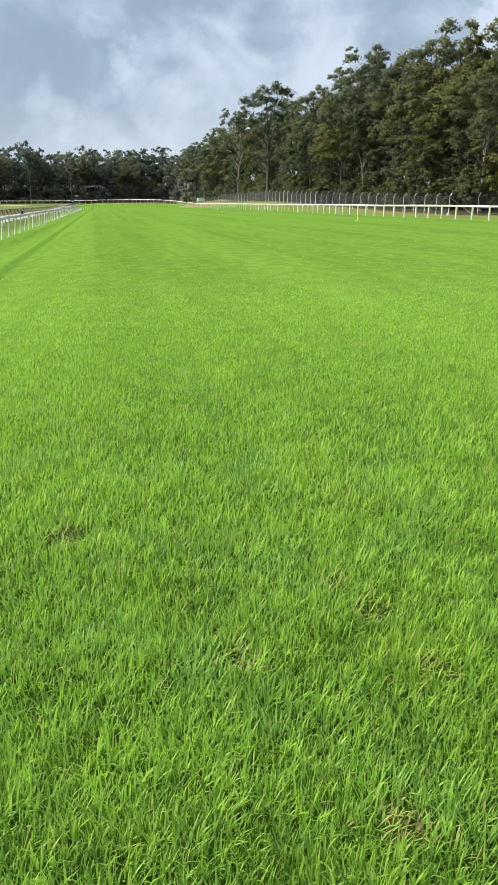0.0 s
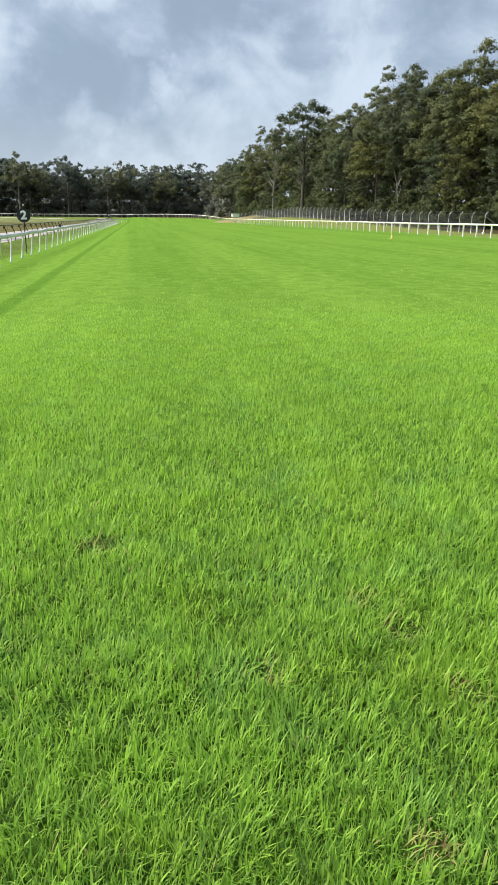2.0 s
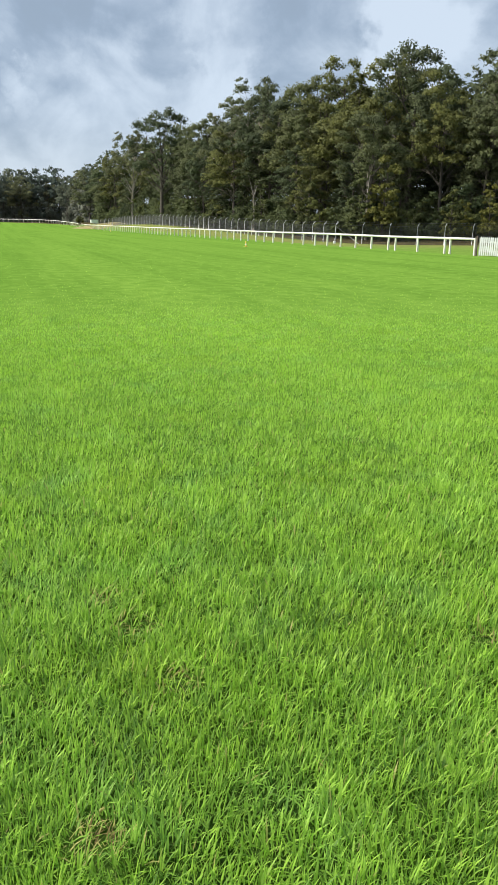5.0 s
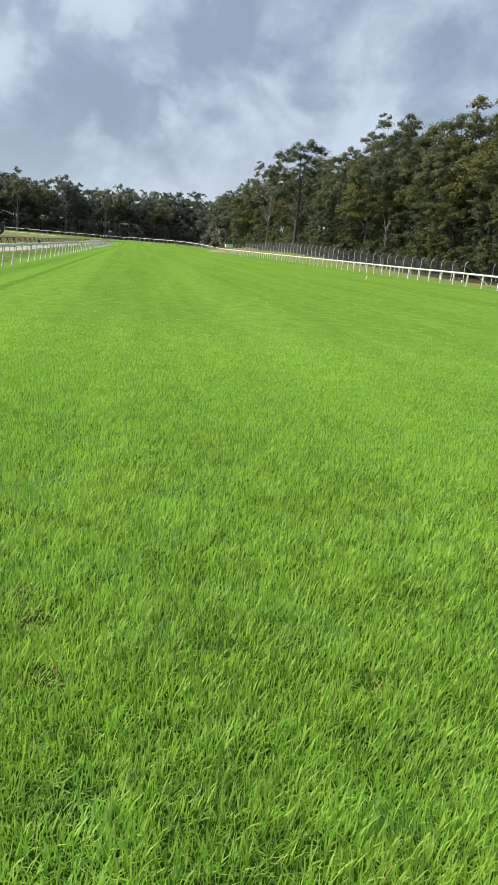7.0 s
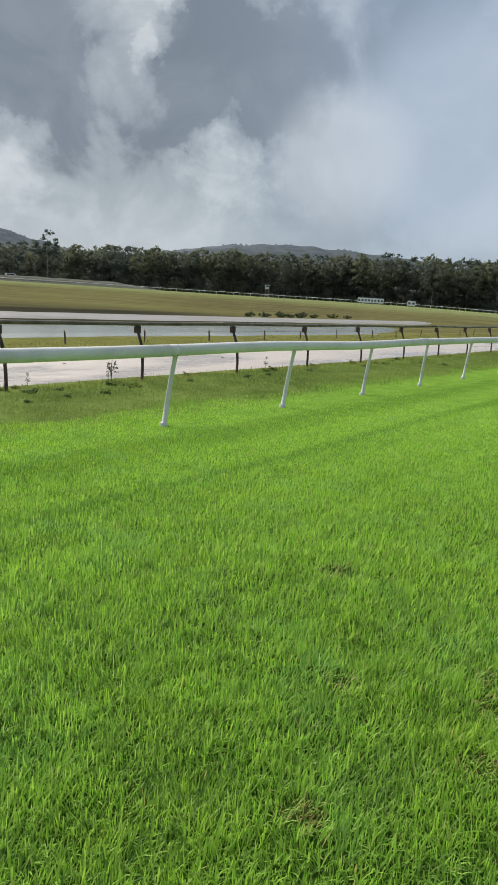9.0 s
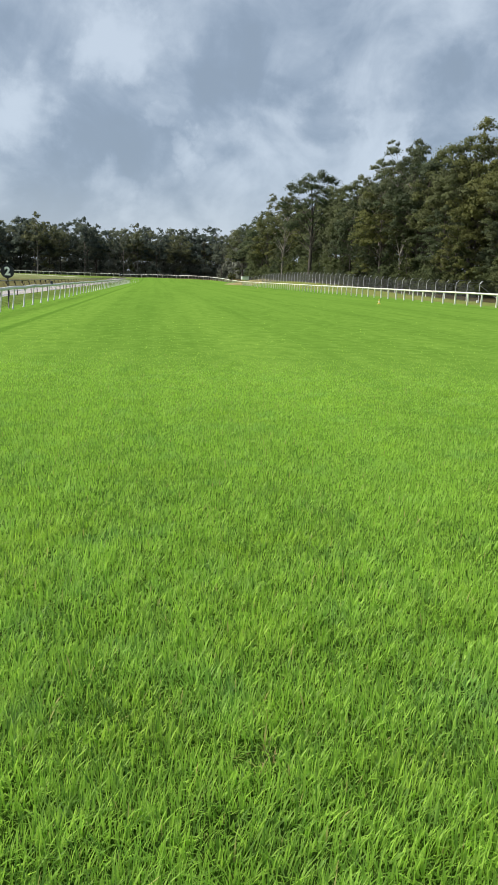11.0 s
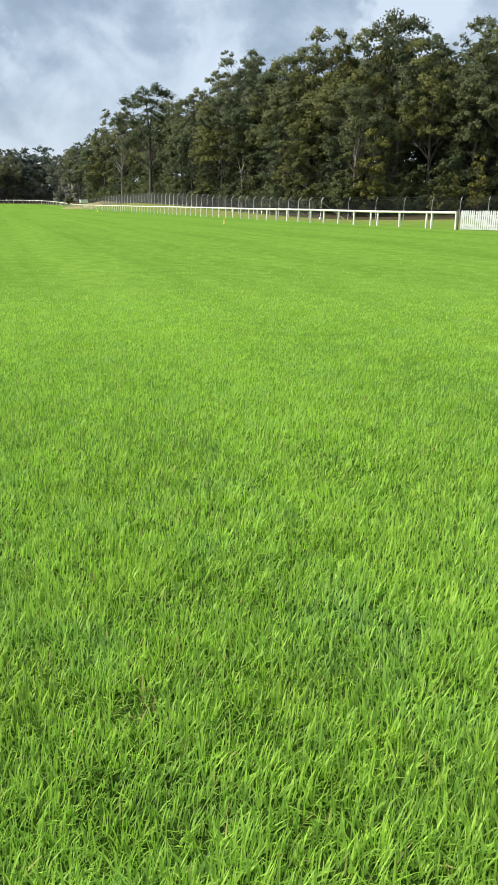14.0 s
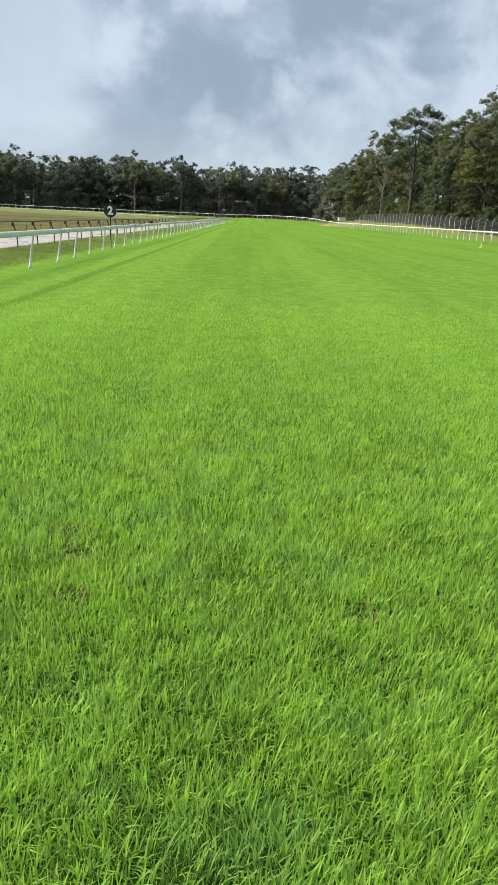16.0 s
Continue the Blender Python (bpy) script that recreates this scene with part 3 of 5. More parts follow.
# ---- picket fence at the end of the outer rail ----
def make_picket_fence():
    fence = thing("picket_fence", "white painted timber picket fence beside the turf", "fence")
    bm = bmesh.new()
    w = 0.05
    vs = [bm.verts.new((x, y, z)) for y in (-0.011, 0.011) for x, z in ((-w, 0.04), (w, 0.04), (w, 1.08), (0, 1.16), (-w, 1.08))]
    bm.faces.new(vs[:5])
    bm.faces.new(vs[5:][::-1])
    for i in range(5):
        bm.faces.new((vs[i], vs[(i + 1) % 5], vs[5 + (i + 1) % 5], vs[5 + i]))
    picket = bm_mesh("picket", bm, PICKET_PAINT)
    bm = bmesh.new()
    box(bm, -0.05, -0.05, -0.05, 0.05, 0.05, 1.1, 0.01)
    post_mesh = bm_mesh("post", bm, WHITE_PAINT)
    a, b = Vector((29.0, 36.5)), Vector((34.8, 25.4))
    length = (b - a).length
    way = (b - a).normalized()
    turn = math.degrees(math.atan2(way.y, way.x))
    for i in range(int(length / 0.135)):
        p = a + way * (0.07 + i * 0.135)
        part("picket", picket, fence, at=pose(p.x, p.y, float(height(p.x, p.y)) + random.uniform(-0.012, 0.012), 0, random.uniform(-1.2, 1.2), turn))
    for i in range(6):
        p = a + way * (i * length / 5)
        q = p + Vector((way.y, -way.x)) * -0.09
        part("post", post_mesh, fence, at=pose(q.x, q.y, float(height(p.x, p.y)), 0, 0, turn))
    bm = bmesh.new()
    box(bm, -0.05, -0.05, -0.05, 0.05, 0.05, 1.18, 0.01)
    part("end_post", bm_mesh("end_post", bm, OLD_WOOD), fence, "dark weathered end post", at=pose(a.x - 0.12, a.y + 0.1, float(height(a.x, a.y)), 0, 0, turn))
    for z in (0.3, 0.85):
        bm = bmesh.new()
        box(bm, 0, 0.014, z - 0.04, length, 0.05, z + 0.04, 0.006)
        part("stringer", bm_mesh("stringer", bm, WHITE_PAINT), fence, at=pose(a.x, a.y, float(height(a.x, a.y)), 0, 0, turn))


make_picket_fence()

# ---- chain-link fence before the forest ----
LINK = [(33.6, 67.8), (33.7, 90), (33.2, 130), (32.5, 170), (31.0, 198), (27.0, 214)]
SIDE = [(33.6, 67.8), (47.2, 61.4), (62.0, 54.5)]


def make_link_fence():
    fence = thing("chain_link_fence", "galvanised chain-link security fence with angled barbed-wire arms", "fence")
    post_mesh = tube("post", [(0, 0, -0.05), (0, 0, 1.75), (0.06, 0, 1.85), (0.32, 0, 2.12)], 0.035, GALV, 6)
    bm = bmesh.new()
    box(bm, -0.1, -0.1, -0.05, 0.1, 0.1, 0.22, 0.02)
    foot = bm_mesh("footing", bm, SIGN_WHITE)
    for line, gap in ((LINK, 3.0), (SIDE, 2.72)):
        link_run(fence, line, gap, post_mesh)
    x, y = LINK[0]
    z = float(height(x, y))
    part("footing", foot, fence, "pale concrete footing", at=Matrix.Translation((x - 0.2, y - 0.35, z)))
    part("brace", tube("brace", [(x, y, z + 1.7), (x + 2.15, y - 1.0, z + 0.02)], 0.03, GALV, 6), fence)


def link_run(fence, line, gap, post_mesh):
    path = smooth_path(line, gap)
    ground_z = height(path[:, 0], path[:, 1])
    for i, (x, y) in enumerate(path):
        j = min(i + 1, len(path) - 1)
        turn = math.atan2(path[j][1] - path[j - 1][1], path[j][0] - path[j - 1][0])
        part("post", post_mesh, fence, at=pose(x, y, float(ground_z[i]), random.uniform(-1, 1), random.uniform(-1, 1), math.degrees(turn) + (-90 if line is LINK else 60)))
    # crossed wires, and the three barbed strands on the arms
    dense = smooth_path(line, 0.16)
    dz = height(dense[:, 0], dense[:, 1])
    v, f = [], []
    reach = 11
    r = 0.006
    for i in range(len(dense)):
        for sgn in (-1, 1):
            j = i + sgn * reach
            if not 0 <= j < len(dense):
                continue
            a = (dense[i][0], dense[i][1], dz[i] + 0.05)
            b = (dense[j][0], dense[j][1], dz[j] + 1.78)
            k = len(v)
            for p in (a, b):
                v += [(p[0] - r, p[1], p[2]), (p[0] + r, p[1] + r, p[2]), (p[0] + r, p[1] - r, p[2])]
            f += [(k, k + 1, k + 4, k + 3), (k + 1, k + 2, k + 5, k + 4), (k + 2, k, k + 3, k + 5)]
    part("wire_mesh", mesh_of("wire_mesh", v, f, WIRE), fence, "dull grey woven wire mesh")
    for off, z in ((0.0, 1.78), (0.14, 1.93), (0.3, 2.1)):
        part("wire_strand", tube("wire_strand", [(x + off, y, float(q) + z) for (x, y), q in zip(path, ground_z)], 0.008, WIRE, 4), fence)


make_link_fence()

# ---- trees ----


def leaf_cards(centres, radii, count, size, rng, droop=0.6, flat=0.95, core=0.22, slim=1.0, hubs=None, hub_r=1.0):
    """Many small pointed leaf sprays in a rounded shell round each clump centre, and larger ones inside it with shade
    painted in by a darker tint.
    """
    c = np.asarray(centres, float)
    r = np.asarray(radii, float)
    pick = rng.choice(len(c), count, p=r ** 2 / (r ** 2).sum())
    d = rng.normal(size=(count, 3))
    d /= np.linalg.norm(d, axis=1)[:, None]
    d[:, 2] = np.where(d[:, 2] < -0.45, -d[:, 2] * 0.7, d[:, 2])
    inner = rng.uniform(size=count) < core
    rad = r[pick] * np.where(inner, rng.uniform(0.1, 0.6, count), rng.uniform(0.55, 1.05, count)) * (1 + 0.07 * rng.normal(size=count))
    p = c[pick] + d * rad[:, None] * np.array([1.0, 1.0, flat])
    along = rng.normal(size=(count, 3)) + d * 0.5
    along[:, 2] -= droop
    along /= np.linalg.norm(along, axis=1)[:, None]
    across = np.cross(along, d + rng.normal(size=(count, 3)) * 0.45)
    across /= np.linalg.norm(across, axis=1)[:, None] + 1e-9
    ln = (size * rng.uniform(0.6, 1.4, count) * np.where(inner, 1.55, 1.0))[:, None]
    wd = ln * rng.uniform(0.32, 0.6, count)[:, None] * slim
    q = np.stack([p - along * ln * 0.5 + across * wd * 0.5, p + along * ln * 0.5, p - along * ln * 0.5 - across * wd * 0.5], 1)
    flip = (np.cross(q[:, 1] - q[:, 0], q[:, 2] - q[:, 0]) * d).sum(1) < 0
    q[flip] = q[flip][:, ::-1]
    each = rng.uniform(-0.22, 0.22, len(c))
    # Inner sprays get a low tint: the clump's inner shade put into colour.
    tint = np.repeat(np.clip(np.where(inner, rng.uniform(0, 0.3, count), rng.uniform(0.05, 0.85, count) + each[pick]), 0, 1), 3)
    soft = d + np.array([0, 0, 0.1]) + rng.normal(size=(count, 3)) * 0.22
    if hubs is not None:
        soft = soft * 0.55 + (p - np.asarray(hubs, float)[pick]) / hub_r * 0.75 + np.array([0, 0, 0.12])
    soft /= np.linalg.norm(soft, axis=1)[:, None]
    return q.reshape(-1, 3), (tint, np.repeat(soft, 3, 0))


def leaf_mesh(name, v, tint, mat):
    n = len(v) // 3
    me = bpy.data.meshes.new(name)
    me.vertices.add(3 * n)
    me.vertices.foreach_set("co", np.asarray(v, np.float32).ravel())
    me.loops.add(3 * n)
    me.loops.foreach_set("vertex_index", np.arange(3 * n, dtype=np.int32))
    me.polygons.add(n)
    me.polygons.foreach_set("loop_start", np.arange(0, 3 * n, 3, dtype=np.int32))
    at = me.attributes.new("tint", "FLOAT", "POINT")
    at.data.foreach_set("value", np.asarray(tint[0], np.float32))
    me.materials.append(mat)
    me.update(calc_edges=True)
    me.shade_smooth()
    me.normals_split_custom_set_from_vertices([tuple(q) for q in tint[1]])
    return me


def make_tree(seed, high, spread, bare, cards, size, leaf_mat, bark_mat, label, group, pads=48, ball=1.4, low=0, thick=0.28, lean=0.03, knots=5, name="gum_tree", top=0.35, limbs=6, thin=0.5):
    """A gum tree: a bent trunk, rising limbs, and leaf pads spread over a lumpy dome; bare: the share of its height with no foliage."""
    rng = np.random.default_rng(seed)
    root = thing(name, label, "tree", group)
    bend = rng.normal(size=2) * lean * high
    spine = []
    for s in np.linspace(0, 1, 8):
        spine.append(Vector((bend[0] * s * s + 0.16 * math.sin(5 * s + seed), bend[1] * s * s + 0.16 * math.cos(4 * s + seed), high * 0.86 * s)))
    spine[0].z = -0.3
    wv, wf = tube_data(spine, [thick * (1.12 if s == 0 else 1 - 0.8 * s) for s in np.linspace(0, 1, 8)], 7)

    def spine_at(s):
        s = min(max(s, 0.0), 0.999)
        k = min(int(s * 7), 6)
        return spine[k].lerp(spine[k + 1], s * 7 - k)

    def limb(points, r0, r1, sides):
        v, f = tube_data(points, list(np.linspace(r0, r1, len(points))), sides, base=len(wv))
        wv.extend(v)
        wf.extend(f)

    # where the pads sit: over a dome with lumps and hollows, a few inside it
    base_z, mid_z = high * bare, high * (bare + (1 - bare) * top)
    crown, tries = [], 0
    while len(crown) < pads and tries < pads * 40:
        tries += 1
        q = Vector(rng.normal(size=3)).normalized()
        if q.z < -0.75:
            continue
        lump = 1.0 + 0.42 * noise.noise(q * 1.7 + Vector((seed * 3.1, 0, 0)))
        k = lump * (rng.uniform(0.3, 0.7) if tries % 4 == 0 else rng.uniform(0.72, 1.0))
        k = min(k, 0.97) if q.z > 0.5 else k
        r = ball * rng.uniform(0.6, 1.3)
        v = (high - mid_z - r * 0.5) if q.z > 0 else (mid_z - base_z)
        p = spine_at((mid_z + q.z * v * k) / high) * 1.0
        wide = spread * k * ((1 - q.z ** 4) ** 0.25 / max(0.2, math.hypot(q.x, q.y))) * (0.35 + 0.65 * math.sqrt(rng.uniform()) if q.z > 0.55 else 1.0)
        p = Vector((p.x + q.x * wide, p.y + q.y * wide, mid_z + q.z * v * k))
        if any((p - c).length < thin * (r + w) for c, w in crown):
            continue
        crown.append((p, r))
    for i in range(low):
        a = rng.uniform(0, 6.28)
        p = spine_at(rng.uniform(0.12, max(bare, 0.25))) + Vector((math.cos(a), math.sin(a), 0)) * spread * rng.uniform(0.15, 0.6)
        crown.append((p, ball * rng.uniform(0.5, 0.9)))
    # a few heavy limbs, then a branch to every pad
    heads = []
    for i in range(limbs):
        a = 2.4 * i + rng.uniform(-0.5, 0.5)
        s = bare * 0.85 + (0.8 - bare * 0.85) * i / limbs
        reach = spread * rng.uniform(0.35, 0.6)
        start = spine_at(s)
        out = Vector((math.cos(a), math.sin(a), 0))
        tip = start + out * reach + Vector((0, 0, reach * rng.uniform(0.9, 1.8)))
        mid = start.lerp(tip, 0.5) + out * reach * 0.16
        r0 = thick * 0.5 * (1 - 0.6 * s)
        limb([start, mid, tip], r0, r0 * 0.35, 5)
        heads += [(mid, r0 * 0.5), (tip, r0 * 0.4)]
    for p, r in crown:
        foot = p - Vector((0, 0, r * 0.3))
        near = min(heads, key=lambda h: (h[0] - foot).length + (4.0 if h[0].z > foot.z else 0.0))
        flat_d = math.hypot(foot.x - spine[3].x, foot.y - spine[3].y)
        start, w = near
        if (start - foot).length > spread * 0.7 or start.z > foot.z:
            start, w = spine_at(max(0.05, (foot.z - flat_d * 0.7) / (high * 0.86))), thick * 0.16
        sag = start.lerp(foot, 0.5) + Vector((rng.normal() * 0.2, rng.normal() * 0.2, 0.1 * (foot - start).length))
        limb([start, sag, foot], min(w, thick * 0.22), 0.02, 4 if knots > 4 else 3)
    centres, radii, hubs = [], [], []
    for p, r in crown:
        for k in range(knots):
            a = 6.283 * (k + rng.uniform(0, 0.7)) / knots
            f = rng.uniform(0.35, 0.75) if k else 0.05
            centres.append((p.x + math.cos(a) * r * f, p.y + math.sin(a) * r * f, p.z + r * (0.62 - 1.15 * f * f) * rng.uniform(0.6, 1.2)))
            radii.append(r * rng.uniform(0.4, 0.62))
            hubs.append((p.x, p.y, p.z - r * 0.35))
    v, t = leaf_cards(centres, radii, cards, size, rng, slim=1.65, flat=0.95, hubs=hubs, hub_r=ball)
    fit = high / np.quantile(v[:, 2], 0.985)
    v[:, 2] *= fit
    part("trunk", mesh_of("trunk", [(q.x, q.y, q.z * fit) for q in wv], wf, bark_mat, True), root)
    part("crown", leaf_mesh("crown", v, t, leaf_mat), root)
    return root


def make_snag(x, y, high, turn):
    """A bare forked limb of pale dead wood."""
    root = thing("dead_tree", "bare forked dead tree with pale weathered limbs", "tree", "dead trees", at=pose(x, y, float(height(x, y)), 0, 0, turn))
    part("trunk", tube("trunk", [(0, 0, -0.2), (0.1, 0.02, high * 0.4), (0.02, 0.1, high * 0.66)], [0.17, 0.13, 0.1], PALE_BARK, 7), root)
    for a, b, w in (((0.05, 0.08, high * 0.6), (-high * 0.22, 0.1, high), 0.08), ((0.03, 0.1, high * 0.62), (high * 0.14, -0.2, high * 0.92), 0.07), ((0.1, 0.03, high * 0.42), (high * 0.16, 0.3, high * 0.58), 0.05)):
        m = tuple((p + q) / 2 + e for p, q, e in zip(a, b, (0.12, 0.08, 0.2)))
        part("limb", tube("limb", [a, m, b], [w, w * 0.75, w * 0.3], PALE_BARK, 6), root)


def make_shrub(seed, high, spread, cards, size, label, group, mat):
    rng = np.random.default_rng(seed)
    root = thing("shrub", label, "shrub", group)
    wv, wf, centres, radii = [], [], [], []
    for i in range(9):
        a = rng.uniform(0, 6.28)
        r = spread * math.sqrt(rng.uniform(0, 1)) * 0.8
        tip = Vector((math.cos(a) * r, math.sin(a) * r, high * rng.uniform(0.25, 0.9) * (1 - 0.4 * r / spread)))
        v, f = tube_data([Vector((math.cos(a) * 0.1, math.sin(a) * 0.1, -0.1)), tip], [0.06, 0.015], 4, base=len(wv))
        wv += v
        wf += f
        for k in range(4):
            centres.append(tuple(tip * rng.uniform(0.35, 1.0) + Vector(rng.normal(size=3)) * spread * 0.16))
            radii.append(spread * rng.uniform(0.14, 0.27))
    part("stem", mesh_of("stem", wv, wf, BARK, True), root)
    v, t = leaf_cards(centres, radii, cards, size, rng, 0.2)
    v[:, 2] = np.maximum(v[:, 2], 0.02)
    part("foliage", leaf_mesh("foliage", v, t, mat), root)
    return root


FOREST = "gum trees of the forest edge"
kinds = [
    make_tree(11, 20.0, 5.0, 0.34, 15500, 0.225, GUM, BARK, "tall eucalyptus with clumped olive-green crown", FOREST, 62, 1.45, 3, thick=0.3),
    make_tree(12, 20.0, 4.6, 0.20, 15500, 0.225, GUM, BARK, "tall eucalyptus with dense grey-green foliage", FOREST, 62, 1.35, 6, thick=0.28),
    make_tree(13, 20.0, 5.2, 0.40, 15000, 0.2, PALE_GUM, PALE_BARK, "pale-barked eucalyptus with thin drooping crown", FOREST, 74, 1.2, 2, thick=0.27, limbs=10, thin=0.44, top=0.42),
    make_tree(14, 20.0, 5.6, 0.42, 15000, 0.225, GUM, BARK, "broad eucalyptus with layered leaf clumps", FOREST, 52, 1.45, 0, thick=0.42, limbs=8, top=0.3),
    make_tree(15, 20.0, 3.6, 0.12, 12500, 0.225, GUM, BARK, "narrow eucalyptus leafy almost to the ground", FOREST, 54, 1.2, 5, thick=0.22, top=0.45),
]
sapling = make_tree(17, 9.0, 1.7, 0.08, 6000, 0.2, SAPLING, BARK, "young conical yellow-green tree before the forest", "saplings of the forest edge", 44, 0.6, 3, 0.1, name="sapling_tree", top=0.25)
shrubs = [
    make_shrub(21, 5.0, 2.6, 2000, 0.28, "dark green bushy understorey shrub before the trees", "forest understorey", SHRUB),
    make_shrub(22, 7.0, 2.4, 2100, 0.28, "tall leafy sapling under the eucalypts", "forest understorey", SHRUB),
]
used = {}


def plant(kind, x, y, scale, wide=1.0, turn=None):
    """Stand a copy of a tree or shrub on the ground; the first one of a kind is the model itself."""
    turn = random.uniform(0, 360) if turn is None else turn
    m = pose(x, y, float(height(x, y)), 0, 0, turn) @ Matrix.Diagonal((scale * wide, scale * wide, scale, 1))
    if kind not in used:
        used[kind] = True
        kind.matrix_basis = m
        return kind
    plain = copy_thing(kind, Matrix.Identity(4))
    plain.matrix_basis = m
    return plain


def spot(az, d, cx=1.0, cy=-4.3):
    a = radians(az)
    return cx - d * math.sin(a), cy + d * math.cos(a)


def forest_edge(az):
    """How far off the forest begins, just behind the security fence."""
    return float(np.interp(-az, [7, 8, 10, 12, 15, 20, 25, 30, 43], [238, 226, 194, 165, 134, 106, 92, 90, 96]))


# the trees that make the skyline: bearing, distance, how far up they reach in degrees, which kind
SKYLINE = [(-7.3, 262, 4.2, 1), (-8.4, 236, 4.9, 1), (-9.6, 206, 6.3, 2), (-11.8, 170, 7.8, 3), (-13.6, 162, 6.7, 4), (-15.2, 152, 7.3, 3), (-16.6, 138, 8.6, 2), (-18.3, 130, 9.9, 2),
           (-20.0, 126, 9.0, 3), (-21.6, 120, 9.0, 0), (-23.2, 116, 10.2, 3), (-24.9, 112, 11.0, 0), (-26.8, 108, 11.4, 0), (-29.4, 104, 11.9, 3), (-31.8, 100, 10.4, 0), (-34.6, 98, 11.6, 4),
           (-36.6, 98, 11.6, 3), (-39.0, 98, 11.6, 1)]
for az, d, el, k in SKYLINE:
    x, y = spot(az, d)
    tall = d * math.tan(radians(el * 0.97)) + 1.43 - float(height(x, y))
    plant(kinds[k], x, y, tall / 20.0, random.uniform(0.95, 1.15) * (20.0 / tall) ** 0.35)
# lower trees between and before them, then the next rows behind
rng = random.Random(5)
for i in range(25):
    az = -8.0 - 33.0 * (i + rng.uniform(-0.3, 0.3)) / 25
    d = forest_edge(az) + rng.uniform(5, 20)
    if abs(az + 11.9) < 1.0 or abs(az + 18.0) < 0.8:
        d += 24
    el = np.interp(-az, [8, 12, 20, 30, 42], [3.8, 5.0, 6.6, 8.0, 9.2]) * rng.uniform(0.62, 1.0)
    x, y = spot(az, d)
    tall = d * math.tan(radians(el)) + 1.4
    plant(kinds[(1, 4, 0, 4, 3)[i % 5]], x, y, tall / 20.0, rng.uniform(1.1, 1.35))
for az, d, el in ((-26.0, 90, 3.9), (-27.8, 90, 5.0), (-32.5, 88, 2.8), (-35.2, 90, 3.2), (-22.6, 104, 3.2), (-19.0, 118, 3.0), (-15.6, 138, 2.9), (-33.6, 89, 2.0)):
    x, y = spot(az, d)
    plant(sapling, x, y, (d * math.tan(radians(el)) + 1.43 - float(height(x, y))) / 9.0, rng.uniform(0.9, 1.15))
back_kind = make_tree(16, 20.0, 5.2, 0.25, 4800, 0.44, GUM, BARK, "tall eucalyptus deeper in the forest", FOREST, 50, 1.7, 5)
for i in range(26):
    az = -7.0 - 36.0 * (i + rng.uniform(-0.3, 0.3)) / 26
    d = forest_edge(az) + rng.uniform(30, 48)
    el = np.interp(-az, [7, 9, 12, 16, 20, 30, 43], [3.6, 4.8, 5.8, 6.6, 7.6, 9.6, 10.2]) * rng.uniform(0.85, 1.0)
    x, y = spot(az, d)
    plant(back_kind, x, y, (d * math.tan(radians(el)) + 1.4) / 20.0, rng.uniform(1.2, 1.5))
for i in range(64):
    az = -7.4 - 35.0 * (i + rng.uniform(-0.4, 0.4)) / 64
    d = forest_edge(az) + rng.uniform(2, 13)
    x, y = spot(az, d)
    plant(shrubs[i % 2], x, y, rng.uniform(0.5, 1.15), rng.uniform(1.0, 1.5))

# the woods across the far side of the course
FAR = "gum trees of the far woods"
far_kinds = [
    make_tree(31, 20.0, 5.4, 0.26, 2700, 0.55, GUM_HAZED, BARK, "distant dark eucalyptus of the woods", FAR, 46, 1.7, 6, knots=4, thick=0.2, thin=0.4),
    make_tree(32, 20.0, 4.8, 0.42, 1800, 0.52, GUM_HAZED, PALE_BARK, "distant eucalyptus with flat-topped crown", FAR, 26, 1.6, 2, knots=4, thick=0.22, top=0.25),
    make_tree(33, 20.0, 6.4, 0.24, 3000, 0.55, GUM_HAZED, BARK, "distant broad eucalyptus with dense crown", FAR, 50, 1.9, 6, knots=4, thick=0.2, thin=0.4),
]
for row, (back, n) in enumerate(((0, 68), (8, 64), (18, 60))):
    for i in range(n):
        az = -8.5 + 84.0 * (i + rng.uniform(-0.35, 0.35)) / n
        d = np.interp(az, [-9, -4, 5, 18, 30, 45, 60, 76], [262, 330, 338, 345, 350, 345, 340, 330]) + back + rng.uniform(-4, 4)
        el = np.interp(az, [-9, -5, 1, 9, 17, 24, 33, 44, 57, 66, 76], [4.0, 3.45, 3.35, 3.6, 3.4, 3.6, 3.2, 3.05, 2.65, 2.75, 2.8]) * rng.uniform(0.86 if az < 46 else 0.66, 1.05)
        x, y = spot(az, d)
        tall = d * math.tan(radians(el)) + 1.43 - float(height(x, y))
        plant(far_kinds[rng.choice((0, 0, 1, 2, 2))], x, y, tall / 20.0, rng.uniform(1.0, 1.25))


for az, d, el, k, wide in ((49.6, 336, 3.75, 1, 1.1), (8.3, 330, 4.1, 1, 0.9), (5.0, 332, 3.95, 1, 0.9), (16.6, 338, 4.0, 1, 1.0), (1.2, 334, 3.7, 1, 0.8), (64.5, 330, 3.1, 0, 1.0), (61.0, 328, 3.2, 2, 1.0), (57.5, 328, 3.0, 0, 1.0)):
    x, y = spot(az, d)
    plant(far_kinds[k], x, y, (d * math.tan(radians(el)) + 1.43 - float(height(x, y))) / 20.0, wide)


